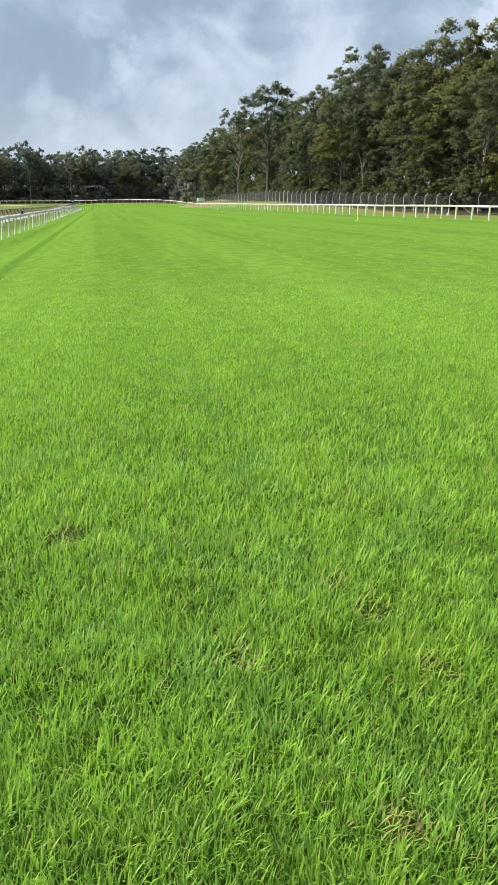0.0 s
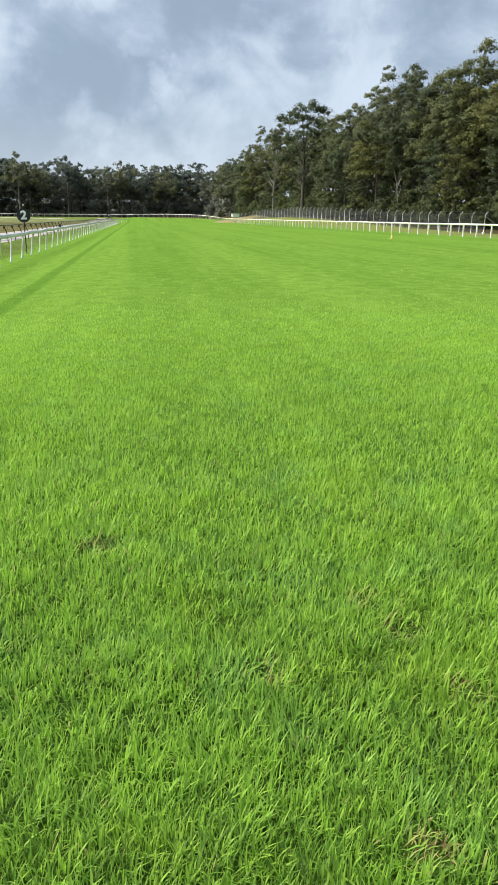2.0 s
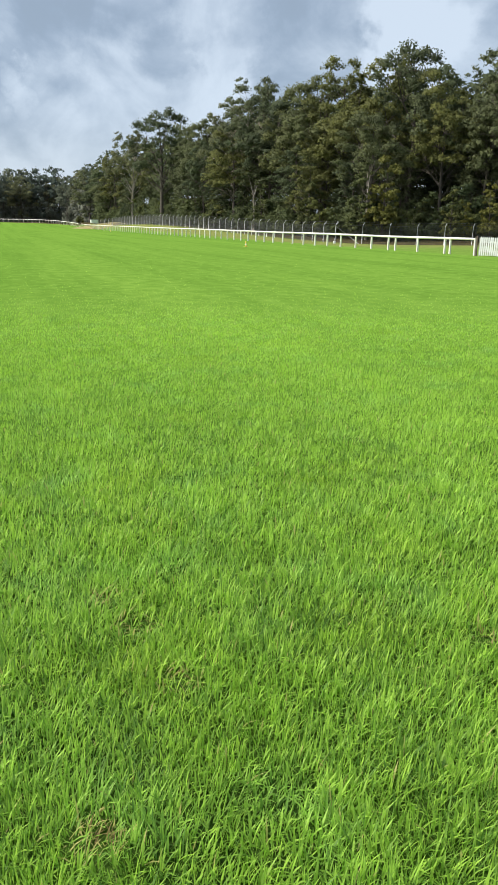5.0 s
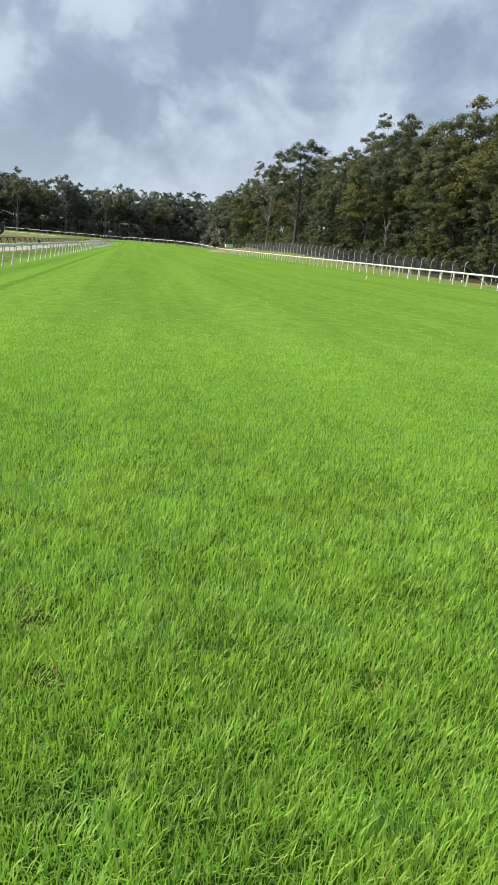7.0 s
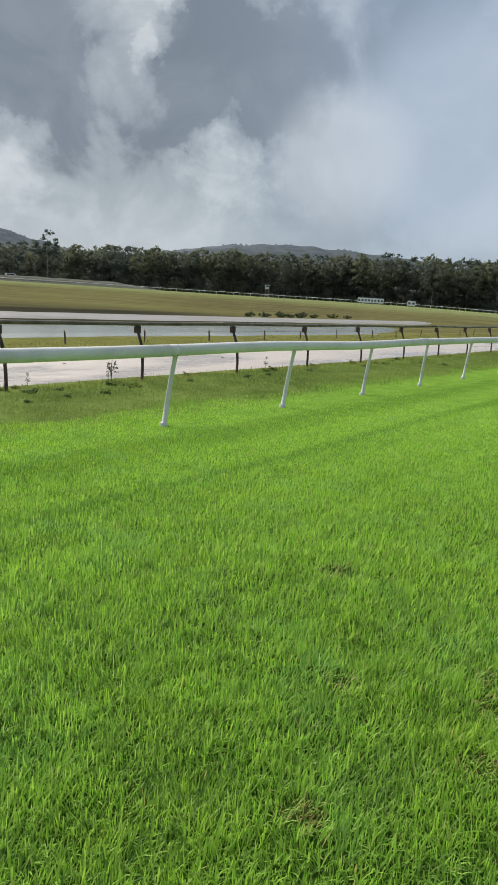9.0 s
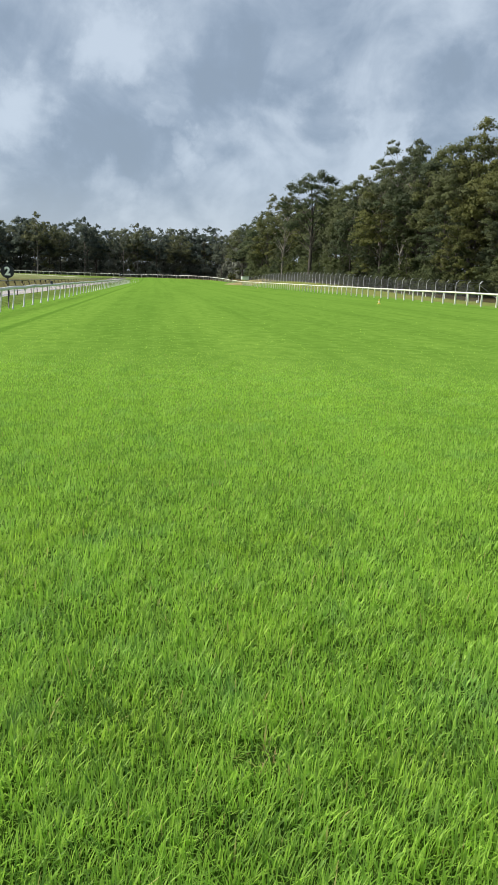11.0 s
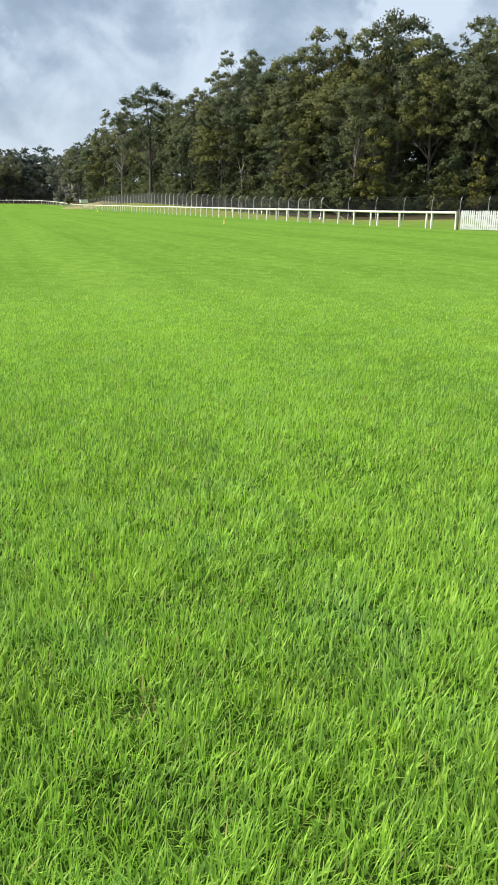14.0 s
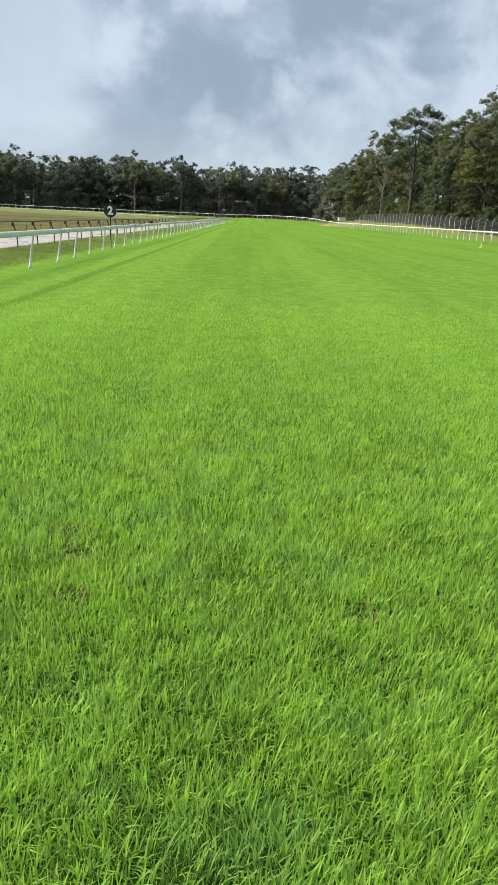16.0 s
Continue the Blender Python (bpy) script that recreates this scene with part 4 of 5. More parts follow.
def make_far_undergrowth():
    """Dense scrub under the far trees, too many bushes to count."""
    r = np.random.default_rng(8)
    c, rad = [], []
    for i in range(1500):
        az = -9.5 + 86.0 * r.uniform()
        d = np.interp(az, [-9, -4, 5, 18, 30, 45, 60, 76], [258, 326, 334, 341, 346, 341, 336, 326]) + r.uniform(0, 34)
        x, y = spot(az, d)
        c.append((x, y, float(height(x, y)) + r.uniform(-0.5, 3.0 + 9.0 * r.uniform() ** 1.5)))
        rad.append(r.uniform(1.4, 3.0))
    v, t = leaf_cards(c, rad, 100000, 0.75, r, 0.2, slim=1.5)
    back_c, back_r = [], []
    for i in range(420):
        az = -10 + 88.0 * i / 420
        x, y = spot(az, (300 if az < -6 else 378) + r.uniform(-4, 8))
        for k in range(4):
            back_c.append((x, y, float(height(x, y)) + 0.5 + 4.4 * k))
            back_r.append(4.2)
    bv, bt = leaf_cards(back_c, back_r, 52000, 1.6, r, 0.2, slim=1.5)
    v, t = np.concatenate([v, bv]), (np.concatenate([t[0], bt[0] * 0.5]), np.concatenate([t[1], bt[1]]))
    thing("far_undergrowth", "dense dark scrub under the distant trees", "undergrowth", kind="stuff", data=leaf_mesh("far_undergrowth", v, t, SCRUB_HAZED))
    c, rad = [], []
    for i in range(1300):
        az = -7.2 - 36.0 * r.uniform() ** 1.6
        behind = r.uniform(5, 44)
        x, y = spot(az, forest_edge(az) + behind)
        c.append((x, y, float(height(x, y)) + r.uniform(0.0, np.interp(behind, [5, 18, 34], [2.0, 5.0, 13.0]))))
        rad.append(r.uniform(1.0, 2.2))
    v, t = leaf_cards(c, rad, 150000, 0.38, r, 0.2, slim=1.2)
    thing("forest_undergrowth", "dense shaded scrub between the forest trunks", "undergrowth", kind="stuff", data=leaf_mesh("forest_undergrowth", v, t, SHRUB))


make_far_undergrowth()
for az, el, turn in ((-9.6, 3.4, 0), (-18.4, 3.7, 40), (-26.6, 4.6, 80)):
    x, y = spot(az, forest_edge(az) + 3)
    make_snag(x, y, (forest_edge(az) + 3) * math.tan(radians(el)) + 1.43 - float(height(x, y)), turn)


def make_hills():
    """Misty wooded hills beyond the far woods."""
    def ridge(az0, az1, peaks, d):
        azs = np.linspace(az0, az1, 420)
        rows = 10
        v = []
        for j in range(rows):
            s = j / (rows - 1)
            for az in azs:
                el = np.interp(az, *zip(*peaks))
                x, y = spot(az, d + 500 * s)
                top = d * math.tan(radians(el)) + 6 * noise.noise(Vector((az * 0.7, s * 2, 0)))
                if j == rows - 1:
                    top += 5 * noise.noise(Vector((az * 6, 0, 2))) + 9 * abs(noise.noise(Vector((az * 14, 0, 4))))
                v.append((x, y, max(-10.0, top * math.sin(s * math.pi * 0.5) - (0 if j else 10))))
        w = len(azs)
        f = [(j * w + i, j * w + i + 1, (j + 1) * w + i + 1, (j + 1) * w + i) for j in range(rows - 1) for i in range(w - 1)]
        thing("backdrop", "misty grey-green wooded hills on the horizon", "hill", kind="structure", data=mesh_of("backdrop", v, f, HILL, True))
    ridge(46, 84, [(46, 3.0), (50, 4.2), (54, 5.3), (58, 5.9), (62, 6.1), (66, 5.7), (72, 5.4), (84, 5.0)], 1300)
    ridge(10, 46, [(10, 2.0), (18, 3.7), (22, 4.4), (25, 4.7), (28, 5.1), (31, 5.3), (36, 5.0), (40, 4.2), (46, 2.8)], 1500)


make_hills()

# ---- signs and small things ----


def text_mesh(words, size, mat, depth=0.004):
    cu = bpy.data.curves.new("lettering", "FONT")
    cu.body, cu.size, cu.extrude, cu.offset = words, size, depth, size * 0.04
    cu.align_x, cu.align_y = "CENTER", "CENTER"
    ob = bpy.data.objects.new("lettering", cu)
    scene.collection.objects.link(ob)
    bpy.context.view_layer.update()
    me = bpy.data.meshes.new_from_object(ob.evaluated_get(bpy.context.evaluated_depsgraph_get()))
    bpy.data.objects.remove(ob)
    me.materials.clear()
    me.materials.append(mat)
    return me


def make_distance_sign(x, y, centre, radius, digit, label):
    root = thing("distance_marker", label, "sign", at=pose(x, y, float(height(x, y))))
    part("pole", tube("pole", [(0, 0.03, -0.1), (0, 0.03, centre + radius + 0.12)], 0.03, BLACK, 8), root)
    bm = bmesh.new()
    bmesh.ops.create_cone(bm, cap_ends=True, segments=40, radius1=radius, radius2=radius, depth=0.03, matrix=Matrix.Translation((0, -0.02, centre)) @ Matrix.Rotation(radians(90), 4, "X"))
    disc = part("disc", bm_mesh("disc", bm, BLACK), root, "round black disc")
    if digit:
        part("numeral", text_mesh(digit, radius * 1.7, SIGN_WHITE), disc, "white numeral", at=pose(0, -0.038, centre, 90, 0, 0))
    else:
        bm = bmesh.new()
        box(bm, -radius * 0.4, -0.045, centre - radius * 0.4, radius * 0.4, -0.037, centre + radius * 0.4)
        part("plate", bm_mesh("plate", bm, SIGN_WHITE), disc, "white patch")
    part("cap", bm_mesh_cylinder("cap", 0.03, 0.04, 0.07, SIGN_WHITE), root, "small white cap", at=Matrix.Translation((0, 0.03, centre + radius + 0.12)))


make_distance_sign(-5.22, 33.3, 1.73, 0.31, "2", "round black distance marker with a white 2 on a pole")
make_distance_sign(-7.3, 203.0, 1.95, 0.42, "", "small round black distance marker far along the rail")


def make_rail_box():
    bm = bmesh.new()
    box(bm, -0.08, -0.1, 0, 0.08, 0.1, 0.18, 0.02)
    thing("rail_box", "small black box fixed on the white rail", "box", at=pose(-4.78, 45.5, float(height(-4.9, 45.5)) + rail_height(45.5) + 0.06), data=bm_mesh("rail_box", bm, BLACK))


make_rail_box()


def make_cone_marker(x, y):
    root = thing("marker_cone", "small yellow and white marker cone on the turf", "cone", "track markers", at=pose(x, y, float(height(x, y))))
    bm = bmesh.new()
    box(bm, -0.11, -0.11, 0, 0.11, 0.11, 0.03, 0.008)
    part("base", bm_mesh("base", bm, YELLOW), root)
    part("body", bm_mesh_cylinder("body", 0.07, 0.025, 0.34, YELLOW, 14), root, at=Matrix.Translation((0, 0, 0.028)))
    part("collar", bm_mesh_cylinder("collar", 0.06, 0.051, 0.07, SIGN_WHITE, 14), root, "white band", at=Matrix.Translation((0, 0, 0.12)))


make_cone_marker(16.92, 46.0)
make_cone_marker(19.5, 128.0)


def make_hoarding(x, y, wide, high, lift):
    turn = math.degrees(math.atan2(-(x - 1.0), (y + 4.3)))
    root = thing("hoarding", "white advertising hoarding board behind the far rail", "sign board", "far boards", at=pose(x, y, float(height(x, y)), 0, 0, turn))
    bm = bmesh.new()
    box(bm, -wide / 2, -0.03, lift, wide / 2, 0.03, lift + high, 0.01)
    board = part("board", bm_mesh("board", bm, SIGN_WHITE), root)
    n = max(2, int(wide / 0.9))
    for i in range(n):
        bm = bmesh.new()
        a = -wide / 2 + wide * (i + 0.18) / n
        box(bm, a, -0.045, lift + high * 0.3, a + wide / n * 0.6, -0.034, lift + high * 0.72)
        part("bar", bm_mesh("bar", bm, SIGN_BAR), board, "dark unreadable lettering")
    for s in (-0.42, 0.42):
        part("leg", tube("leg", [(wide * s, 0.06, -0.1), (wide * s, 0.06, lift + high * 0.9)], 0.05, GALV, 6), root)


for az, d, wide in ((25.6, 240.0, 8.0), (22.6, 250.0, 2.6)):
    x, y = spot(az, d)
    make_hoarding(x, y, wide, 1.5, 0.9)


def make_tower(az, d, high):
    x, y = spot(az, d)
    root = thing("judge_tower", "small white steward's tower on a steel frame", "tower", "far towers", at=pose(x, y, float(height(x, y)), 0, 0, az))
    for sx in (-1, 1):
        for sy in (-1, 1):
            part("leg", tube("leg", [(sx * 0.8, sy * 0.8, -0.2), (sx * 0.6, sy * 0.6, high - 1.8)], 0.09, GALV, 6), root)
    for z in (1.5, 2.7):
        for s in (-1, 1):
            part("brace", tube("brace", [(-0.76, s * 0.76, z - 1.3), (0.7, s * 0.7, z)], 0.05, GALV, 5), root)
    bm = bmesh.new()
    box(bm, -0.75, -0.75, high - 1.8, 0.75, 0.75, high - 0.95, 0.03)
    part("cabin", bm_mesh("cabin", bm, PICKET_PAINT), root)
    bm = bmesh.new()
    box(bm, -0.9, -0.9, high - 0.32, 0.9, 0.9, high - 0.2, 0.03)
    part("roof", bm_mesh("roof", bm, SIGN_WHITE), root)
    for sx in (-1, 1):
        for sy in (-1, 1):
            part("mullion", tube("mullion", [(sx * 0.7, sy * 0.7, high - 0.95), (sx * 0.7, sy * 0.7, high - 0.31)], 0.05, SIGN_WHITE, 4), root)


make_tower(15.8, 318.0, 5.6)
make_tower(33.4, 300.0, 4.9)
make_tower(60.8, 290.0, 4.0)


def make_pole(az, d, high):
    x, y = spot(az, d)
    thing("pole", "thin grey pole before the far woods", "pole", "far poles", at=pose(x, y, float(height(x, y))), data=tube("pole", [(0, 0, -0.2), (0, 0, high)], 0.05, GALV, 6))


make_pole(21.2, 325, 9.0)
make_pole(15.4, 322, 9.0)


def make_wire_fence():
    fence = thing("wire_fence", "low wire fence with short dark timber posts in the pasture", "fence")
    post_mesh = tube("post", [(0, 0, -0.1), (0.01, 0.0, 0.18), (0.0, 0.01, 0.38)], [0.03, 0.027, 0.024], OLD_WOOD, 6)
    ys = [-20 + 3.4 * k for k in range(46)]
    x = -15.4
    for y in ys:
        part("post", post_mesh, fence, at=pose(x + random.uniform(-0.1, 0.1), y + random.uniform(-0.3, 0.3), float(height(x, y)), random.uniform(-4, 4), random.uniform(-4, 4), random.uniform(0, 90)))
    part("wire_strand", tube("wire_strand", [(x, y, float(height(x, y)) + 0.33) for y in ys], 0.003, WIRE, 4), fence)


make_wire_fence()


def make_embankment():
    """The dark earth bank and its access road on the far west side."""
    def bank(name, label, az0, az1, d, wide, high, mat, category):
        azs = np.linspace(az0, az1, 60)
        v = []
        prof = [(-0.5, -0.2), (-0.32, 0.75), (-0.12, 1.0), (0.2, 0.95), (0.5, -0.2)]
        for az in azs:
            fade = min(1.0, (az - az0) / 4.0, (az1 - az) / 4.0)
            for s, z in prof:
                x, y = spot(az, d + wide * s)
                v.append((x, y, float(height(x, y)) - 0.15 + (z * high * fade + 0.25 * noise.noise(Vector((az, s * 3, 0)))) ))
        w = len(prof)
        f = [(j * w + i, j * w + i + 1, (j + 1) * w + i + 1, (j + 1) * w + i) for j in range(len(azs) - 1) for i in range(w - 1)]
        thing(name, label, category, kind="structure", data=mesh_of(name, v, f, mat, True))
    bank("embankment", "low dark soil bank at the edge of the pasture", 55.5, 84, 246, 14, 2.0, DARK_SOIL, "bank")
    bank("embankment_road", "grey access road on a low bank before the woods", 41, 62, 308, 30, 2.3, worn("grey_gravel", (0.13, 0.13, 0.11), (0.07, 0.07, 0.06), 0.4, 0.95, spec=0.0, amount=0.7, grain=0.05), "bank")
    bank("dry_mound", "dry straw-coloured mound at the end of the security fence", -9.6, -5.0, 212, 16, 2.3, DRY_MOUND, "bank")


make_embankment()


def make_cabinet():
    x, y = spot(-6.9, 203)
    root = thing("cabinet", "white metal service cabinet on the dry mound", "cabinet", at=pose(x, y, float(height(x, y)) + 1.5, 0, 0, 8))
    bm = bmesh.new()
    box(bm, -0.95, -0.5, 0, 0.95, 0.5, 0.85, 0.04)
    part("body", bm_mesh("body", bm, SIGN_WHITE), root)
    for s in (-1, 1):
        bm = bmesh.new()
        box(bm, s * 0.47 - 0.42, -0.53, 0.1, s * 0.47 + 0.42, -0.503, 0.76, 0.008)
        part("door", bm_mesh("door", bm, SIGN_WHITE), root)
    bm = bmesh.new()
    box(bm, -1.05, -0.6, 0.852, 1.05, 0.6, 0.92, 0.02)
    part("lid", bm_mesh("lid", bm, GALV), root)


make_cabinet()


def make_van(az, d, long):
    x, y = spot(az, d)
    root = thing("parked_van", "small white vehicle parked before the far woods", "vehicle", "parked vehicles", at=pose(x, y, float(height(x, y)) + VAN_LIFT, 0, 0, az + 8))
    bm = bmesh.new()
    prof = [(-long / 2, 0.35), (long / 2, 0.35), (long / 2, 1.0), (long * 0.36, 1.15), (long * 0.22, 1.85), (-long / 2, 1.9)]
    a = [bm.verts.new((px, -0.9, pz)) for px, pz in prof]
    b = [bm.verts.new((px, 0.9, pz)) for px, pz in prof]
    bm.faces.new(a)
    bm.faces.new(b[::-1])
    for i in range(len(prof)):
        j = (i + 1) % len(prof)
        bm.faces.new((a[i], b[i], b[j], a[j]))
    part("body", bm_mesh("body", bm, SIGN_WHITE), root)
    for s in (-0.32, 0.32):
        for side in (-0.9, 0.72):
            wheel = bm_mesh_cylinder("wheel", 0.33, 0.33, 0.18, BLACK, 14)
            part("wheel", wheel, root, at=Matrix.Translation((long * s, side + 0.18, 0.33)) @ Matrix.Rotation(radians(90), 4, "X"))
    bm = bmesh.new()
    box(bm, -long * 0.4, -0.93, 1.2, long * 0.2, -0.905, 1.65)
    part("window", bm_mesh("window", bm, GLASS), root)


VAN_LIFT = 1.15
for az, d, long in ((57.4, 317, 4.6), (53.7, 317, 3.2), (52.1, 317, 4.8)):
    make_van(az, d, long)

# ---- shrubs and weeds on the pasture and verge ----
bush = make_shrub(41, 1.3, 1.0, 1200, 0.12, "dark low bush in the pasture by the sand track", "pasture bushes", SHRUB)
for az, d, s in ((34.5, 66, 0.8), (33.2, 68, 0.8), (32.0, 70, 1.0), (30.6, 74, 1.1), (29.6, 76, 0.8), (28.2, 82, 0.9), (31.3, 72, 0.7), (27.0, 84, 0.7)):
    x, y = spot(az, d)
    plant(bush, x, y, s * 0.62, 1.25)
mound_bush = make_shrub(42, 3.2, 1.5, 1000, 0.24, "yellowish green bush on the dry mound", "mound bushes", SAPLING)
for az, d, s in ((-5.9, 214, 1.0), (-8.0, 214, 0.6)):
    x, y = spot(az, d)
    plant(mound_bush, x, y, s).location.z += 1.2


def make_weed(seed, high):
    rng_w = np.random.default_rng(seed)
    root = thing("weed", "tall dry stalky weed at the sand's edge", "weed", "verge weeds")
    v, f = [], []
    stem = [Vector((0, 0, -0.02)), Vector((0.02, 0.01, high * 0.5)), Vector((0.0, 0.03, high))]
    a, b = tube_data(stem, [0.008, 0.006, 0.003], 4)
    v += a
    f += b
    c = []
    for i in range(14):
        z = high * rng_w.uniform(0.15, 1.0)
        t = rng_w.uniform(0, 6.28)
        q = Vector((0.01, 0.01, z))
        e = q + Vector((math.cos(t), math.sin(t), 0.6)) * high * 0.16 * (1.2 - z / high)
        a, b = tube_data([q, e], [0.004, 0.002], 3, base=len(v))
        v += a
        f += b
        c.append(tuple(e))
    part("stalk", mesh_of("stalk", v, f, OLD_WOOD), root)
    lv, t = leaf_cards(c, [0.05] * len(c), 70, 0.05, rng_w, 0.1)
    part("leaves", leaf_mesh("leaves", lv, t, SHRUB), root)
    return root


weed = make_weed(51, 0.55)
for x, y, s in ((-8.1, 5.2, 1.0), (-8.0, 5.0, 0.6), (-8.2, 3.4, 0.4), (-8.1, 1.2, 0.4), (-8.2, 10.4, 0.5)):
    plant(weed, x, y, s)
tuft_bush = make_shrub(43, 0.32, 0.3, 320, 0.07, "low dark green clump of weeds on the verge", "verge weeds", ROUGH_BLADES)
for i in range(44):
    plant(tuft_bush, random.uniform(-8.1, -7.4) if i < 34 else random.uniform(-7.5, -6.2), random.uniform(-4, 22), random.uniform(0.14, 0.3), 1.8)


# ---- grass ----
def blades_mesh(name, x, y, length, width, tint, mat, rng_b, lean=0.5, fold=True, heading=None):
    n = len(x)
    z = height(x, y) - 0.004
    a = rng_b.uniform(0, 2 * math.pi, n) if heading is None else heading
    out = np.stack([np.cos(a), np.sin(a), np.zeros(n)], 1)
    side = np.stack([-np.sin(a), np.cos(a), np.zeros(n)], 1)
    tilt = (lean if isinstance(lean, np.ndarray) else np.abs(rng_b.normal(0, lean, n))) + 0.08
    base = np.stack([x, y, z], 1)
    up = np.array([0, 0, 1.0])
    l, w = length[:, None], width[:, None]
    t = np.minimum(tilt, 1.25)[:, None]
    mid = base + (up * np.cos(t * 0.8) + out * np.sin(t * 0.8)) * l * 0.55
    tip = mid + (up * np.cos(t * 1.2) + out * np.sin(t * 1.2)) * l * 0.45
    if fold:
        v = np.stack([base - side * w * 0.4, base + side * w * 0.4, mid + side * w * 0.5, mid - side * w * 0.5, tip], 1)
        tri = np.array([0, 1, 2, 0, 2, 3, 3, 2, 4])
        k = 5
    else:
        v = np.stack([base - side * w * 0.5, base + side * w * 0.5, tip], 1)
        tri = np.array([0, 1, 2])
        k = 3
    loops = (np.arange(n)[:, None] * k + tri[None]).ravel().astype(np.int32)
    me = bpy.data.meshes.new(name)
    me.vertices.add(n * k)
    me.vertices.foreach_set("co", v.astype(np.float32).ravel())
    me.loops.add(len(loops))
    me.loops.foreach_set("vertex_index", loops)
    me.polygons.add(len(loops) // 3)
    me.polygons.foreach_set("loop_start", np.arange(0, len(loops), 3, dtype=np.int32))
    at = me.attributes.new("tint", "FLOAT", "POINT")
    at.data.foreach_set("value", np.repeat(tint, k).astype(np.float32))
    me.materials.append(mat)
    me.update(calc_edges=True)
    return me


def fan(rng_b, n):
    """Random places in front of where one stands, thinning out with distance; gives x, y and the distance."""
    r = np.geomspace(0.9, 46.0, 400)
    dense = np.exp(np.interp(np.log(r), np.log([1.0, 2.0, 4.0, 9.0, 12.0, 16.0, 46.0]), np.log([24000, 23000, 10800, 4200, 2000, 60, 0.3])))
    c = np.cumsum(dense * r * np.gradient(r))
    d = np.interp(rng_b.uniform(0, c[-1], n), c, r)
    a = np.radians(-41 - 44 / d + rng_b.uniform(0, 1, n) * (114 + 84 / d))
    return 0.9 - d * np.sin(a), -4.6 + d * np.cos(a), d


def clump(x, y, cell, seed=0):
    """Smooth random patches about cell metres across, between -1 and 1."""
    u, v = x / cell + 531.7 * (seed + 1), y / cell + 217.3 * (seed + 1)
    i, j = np.floor(u).astype(np.int64), np.floor(v).astype(np.int64)
    a, b = u - i, v - j
    a, b = a * a * (3 - 2 * a), b * b * (3 - 2 * b)

    def spot_value(p, q):
        h = (p * 374761393 + q * 668265263 + seed * 974634777) & 0xFFFFFFFF
        h = ((h ^ (h >> 13)) * 1274126177) & 0xFFFFFFFF
        return ((h ^ (h >> 16)) & 0xFFFF) / 32767.5 - 1.0

    low = spot_value(i, j) * (1 - a) + spot_value(i + 1, j) * a
    high = spot_value(i, j + 1) * (1 - a) + spot_value(i + 1, j + 1) * a
    return low * (1 - b) + high * b


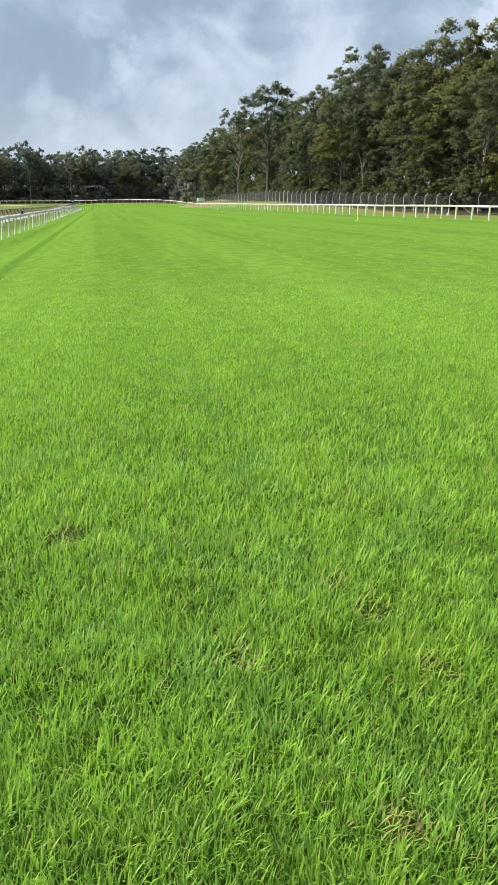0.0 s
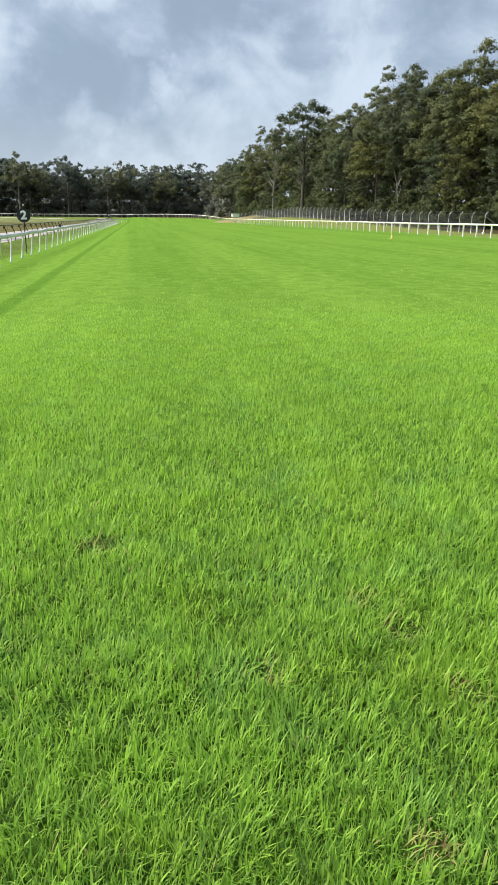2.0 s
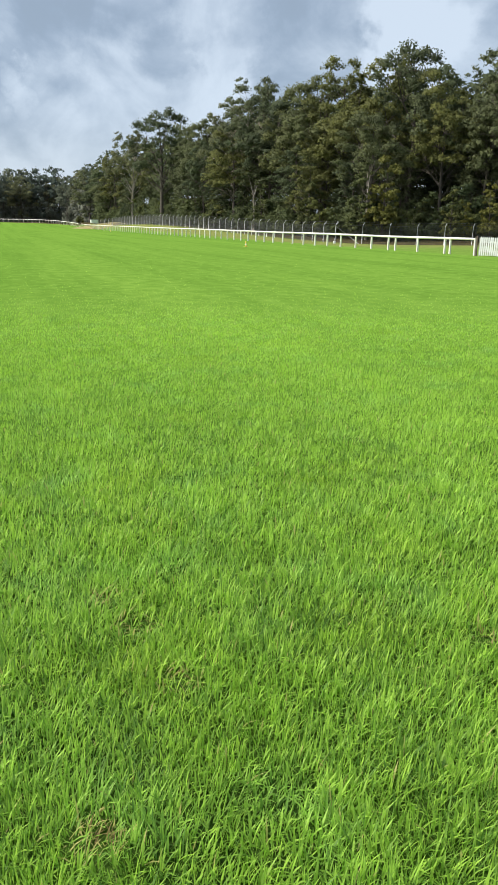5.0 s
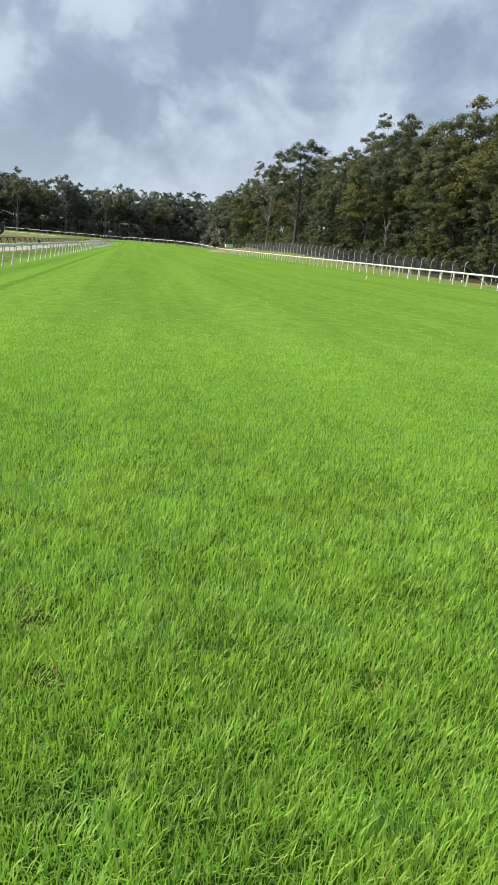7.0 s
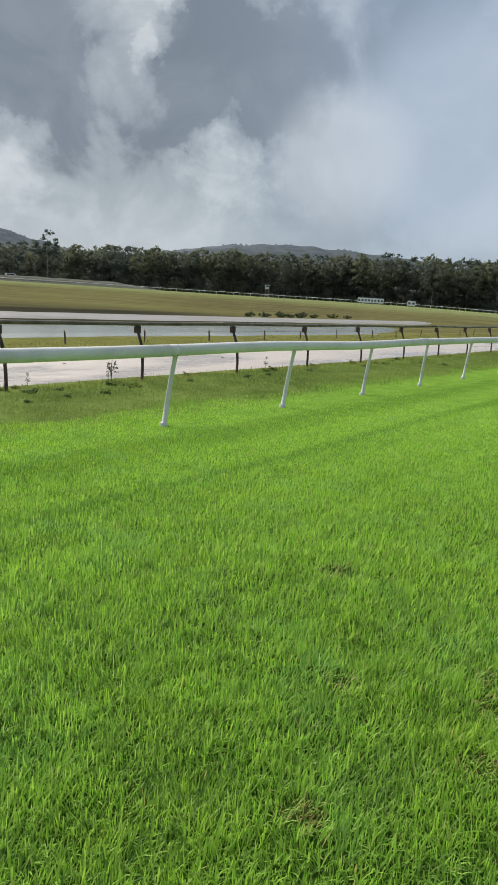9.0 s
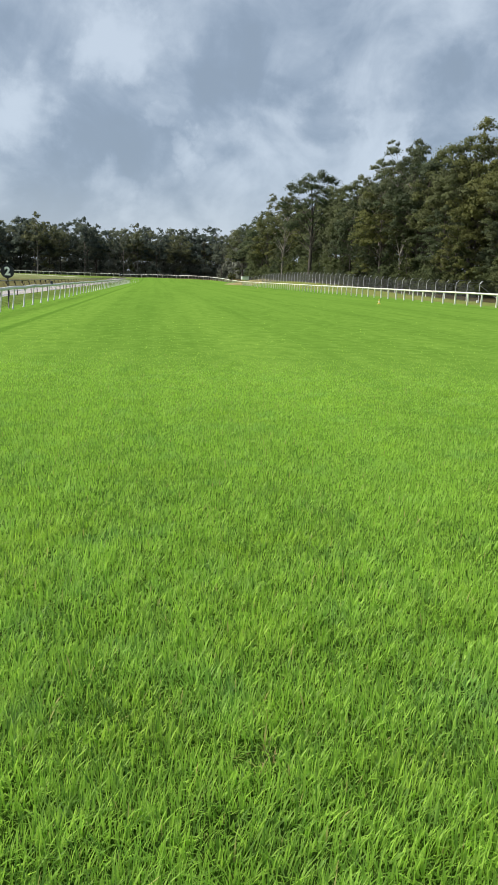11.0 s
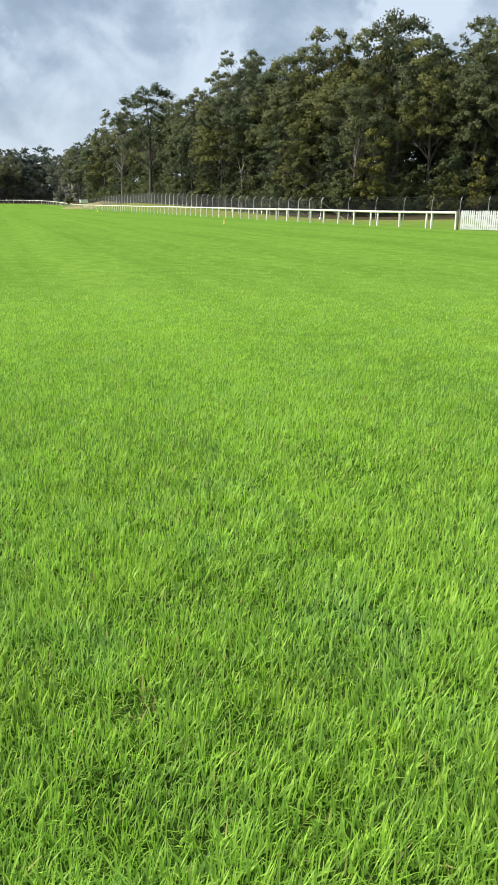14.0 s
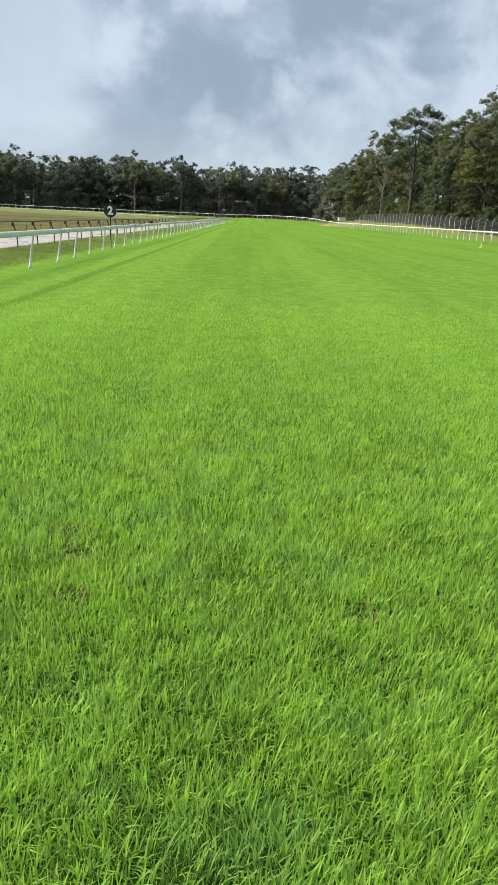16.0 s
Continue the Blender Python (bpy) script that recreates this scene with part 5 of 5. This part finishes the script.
def make_turf():
    r = np.random.default_rng(3)
    bare = [(0.64, -2.78, 0.045), (0.37, -2.02, 0.05), (0.91, -1.81, 0.06), (-0.22, -0.92, 0.08), (0.98, -2.2, 0.05), (0.82, -1.6, 0.05), (2.08, -2.26, 0.05)]
    n = 800000
    x, y, d = fan(r, n)
    keep = (x > -5.7 + 0.4 * clump(x, y, 1.2)) & (x < 27)
    for bx, by, br in bare:
        inside = np.hypot(x - bx, y - by) < br * (1 + 0.4 * r.normal(size=n))
        keep &= ~(inside & (r.uniform(size=n) < 0.6))
    x, y, d = x[keep], y[keep], d[keep]
    m = len(x)
    # The finer patches also put dark, shaded gaps between blades into the tint.
    big, mid, tuft, knot = clump(x, y, 0.95, 1), clump(x, y, 0.3, 2), clump(x, y, 0.1, 3), clump(x, y, 0.036, 4)
    length = 0.066 * r.uniform(0.4, 1.4, m) * (1 + 0.08 * big + 0.12 * mid + 0.2 * tuft)
    width = 0.0041 * (np.maximum(d, 2.0) / 2.0) ** 0.42 * r.uniform(0.45, 1.5, m)
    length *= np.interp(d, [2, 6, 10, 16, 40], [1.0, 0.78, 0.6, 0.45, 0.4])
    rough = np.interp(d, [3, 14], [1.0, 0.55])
    # Brightness put into the tint: blades lighten away from the viewpoint.
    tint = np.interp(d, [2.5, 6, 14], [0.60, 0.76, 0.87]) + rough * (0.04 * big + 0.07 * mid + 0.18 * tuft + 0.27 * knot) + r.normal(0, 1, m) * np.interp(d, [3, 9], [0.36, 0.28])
    for lx, deep in ((-2.4, 0.45), (-1.95, 0.12)):
        tint -= deep * np.exp(-((x - lx - 0.05 * np.sin(y * 0.7)) / 0.11) ** 2)
    tint = np.clip(tint, 0, 1)
    heading = 2.6 * clump(x, y, 0.14, 5) + r.normal(0, 1.5, m)
    flat = np.abs(r.normal(0, 0.62, m)) + np.where(r.uniform(size=m) < 0.12, 0.7, 0.0)
    straw = r.uniform(size=m) < 0.008
    dead = np.zeros(m, bool)
    for k, (bx, by, br) in enumerate(bare):
        gap = np.hypot(x - bx, y - by)
        straw |= (gap < br * 1.7) & (r.uniform(size=m) < (0.08 if k else 0.28))
        dead |= (gap < br * 1.2) & (r.uniform(size=m) < (0.25 if k else 0.6))
        flat = np.where(gap < br * 1.5, flat + 0.35, flat)
        length = np.where(gap < br * 1.2, length * 0.8, length)
    tint = np.where(dead, r.uniform(2.2, 3.0, m), np.where(straw, 2.0, tint))
    close = d < 4.6 + r.normal(0, 0.8, m)
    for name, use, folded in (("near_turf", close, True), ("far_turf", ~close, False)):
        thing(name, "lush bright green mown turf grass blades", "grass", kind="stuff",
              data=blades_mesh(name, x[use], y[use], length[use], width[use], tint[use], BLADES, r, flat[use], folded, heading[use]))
    # the same turf underfoot and behind, in broader blades
    n = 230000
    d, a = 9.5 * r.uniform(0, 1, n) ** 0.62, r.uniform(0, 360, n)
    first = -41 - 44 / np.maximum(d, 0.05)
    x, y = 0.9 - d * np.sin(np.radians(a)), -4.6 + d * np.cos(np.radians(a))
    keep = ((d < 0.95) | (((a - first) % 360) > 114 + 84 / np.maximum(d, 0.05))) & (x > -5.7)
    x, y = x[keep], y[keep]
    m = len(x)
    tint = np.clip(0.62 + 0.1 * clump(x, y, 0.3, 2) + 0.2 * clump(x, y, 0.1, 3) + r.normal(0, 0.3, m), 0, 1)
    thing("back_turf", "lush bright green mown turf grass blades", "grass", kind="stuff",
          data=blades_mesh("back_turf", x, y, 0.055 * r.uniform(0.4, 1.4, m), 0.011 * r.uniform(0.5, 1.4, m), tint, BLADES, r, 0.75, False))
    # rough grass between the two rails, and along the pasture's edge
    n = 190000
    y = -6 + 46 * r.uniform(0, 1, n) ** 1.7
    x = r.uniform(-8.3, -5.2, n)
    keep = r.uniform(size=n) < np.clip((-5.3 - x) * 3, 0.1, 1) * (0.8 + 0.3 * clump(x, y, 0.6, 6))
    keep &= x > -7.95 - 0.25 * clump(x, y, 0.8, 7)
    x, y = x[keep], y[keep]
    m = len(x)
    patch, tuft = clump(x, y, 0.7, 8), clump(x, y, 0.16, 9)
    tint = np.clip(0.48 + 0.22 * patch + 0.26 * tuft + r.normal(0, 0.22, m), 0, 1)
    thing("verge_grass", "rough olive-green unmown grass between the rails", "grass", kind="stuff", data=blades_mesh("verge_grass", x, y, 0.05 * r.uniform(0.4, 1.5, m) * (1 + 0.5 * np.maximum(tuft, -0.6)), 0.011 * r.uniform(0.6, 1.4, m), tint, ROUGH_BLADES, r, 1.0, False))
    n = 9000
    y = -6 + 50 * r.uniform(0, 1, n) ** 1.3
    x = -7.95 + 0.15 * clump(np.zeros(n), y, 0.8, 7) + r.normal(0, 0.12, n)
    thing("verge_fringe", "dry straw-coloured grass fringe along the sand's edge", "grass", kind="stuff", data=blades_mesh("verge_fringe", x, y, 0.08 * r.uniform(0.4, 1.6, n), 0.009 * r.uniform(0.6, 1.4, n), np.clip(r.normal(0.5, 0.3, n), 0, 1), PASTURE_BLADES, r, 0.8, False))
    n = 40000
    y = -10 + 70 * r.uniform(0, 1, n) ** 1.4
    x = r.uniform(-16.9, -13.3, n)
    tint = np.clip(0.6 + 0.3 * clump(x, y, 2.0, 10) + r.normal(0, 0.2, n), 0, 1)
    thing("pasture_grass", "yellowish unmown pasture grass by the sand track", "grass", kind="stuff", data=blades_mesh("pasture_grass", x, y, 0.05 * r.uniform(0.5, 1.4, n), 0.02 * r.uniform(0.6, 1.4, n), tint, PASTURE_BLADES, r, 1.2, False))


PASTURE_BLADES = leafy("pasture_blades", (0.20, 0.21, 0.05), (0.33, 0.32, 0.09), 0.25, 0.3)
make_turf()


def make_clod(x, y, s):
    """A small dark lump lying on the wet sand."""
    bm = bmesh.new()
    bmesh.ops.create_icosphere(bm, subdivisions=1, radius=1.0)
    for v in bm.verts:
        v.co *= random.uniform(0.75, 1.2)
        v.co.z *= 0.35
    bmesh.ops.scale(bm, vec=(s, s * 1.4, s), verts=bm.verts)
    thing("clod", "small dark lump of wet soil on the sand", "clod", "clods on the sand", at=pose(x, y, float(height(x, y)) + 0.03 + s * 0.12, 0, 0, random.uniform(0, 180)), data=bm_mesh("clod", bm, DARK_SOIL))


for x, y, s in ((-10.1, 1.6, 0.13), (-9.2, 2.3, 0.06), (-9.6, 2.1, 0.05), (-9.0, -0.4, 0.08), (-10.4, -0.6, 0.09), (-11.0, 4.4, 0.07), (-10.6, 6.3, 0.06), (-11.6, 8.0, 0.08), (-10.3, 11.5, 0.07)):
    make_clod(x, y, s * 0.55)
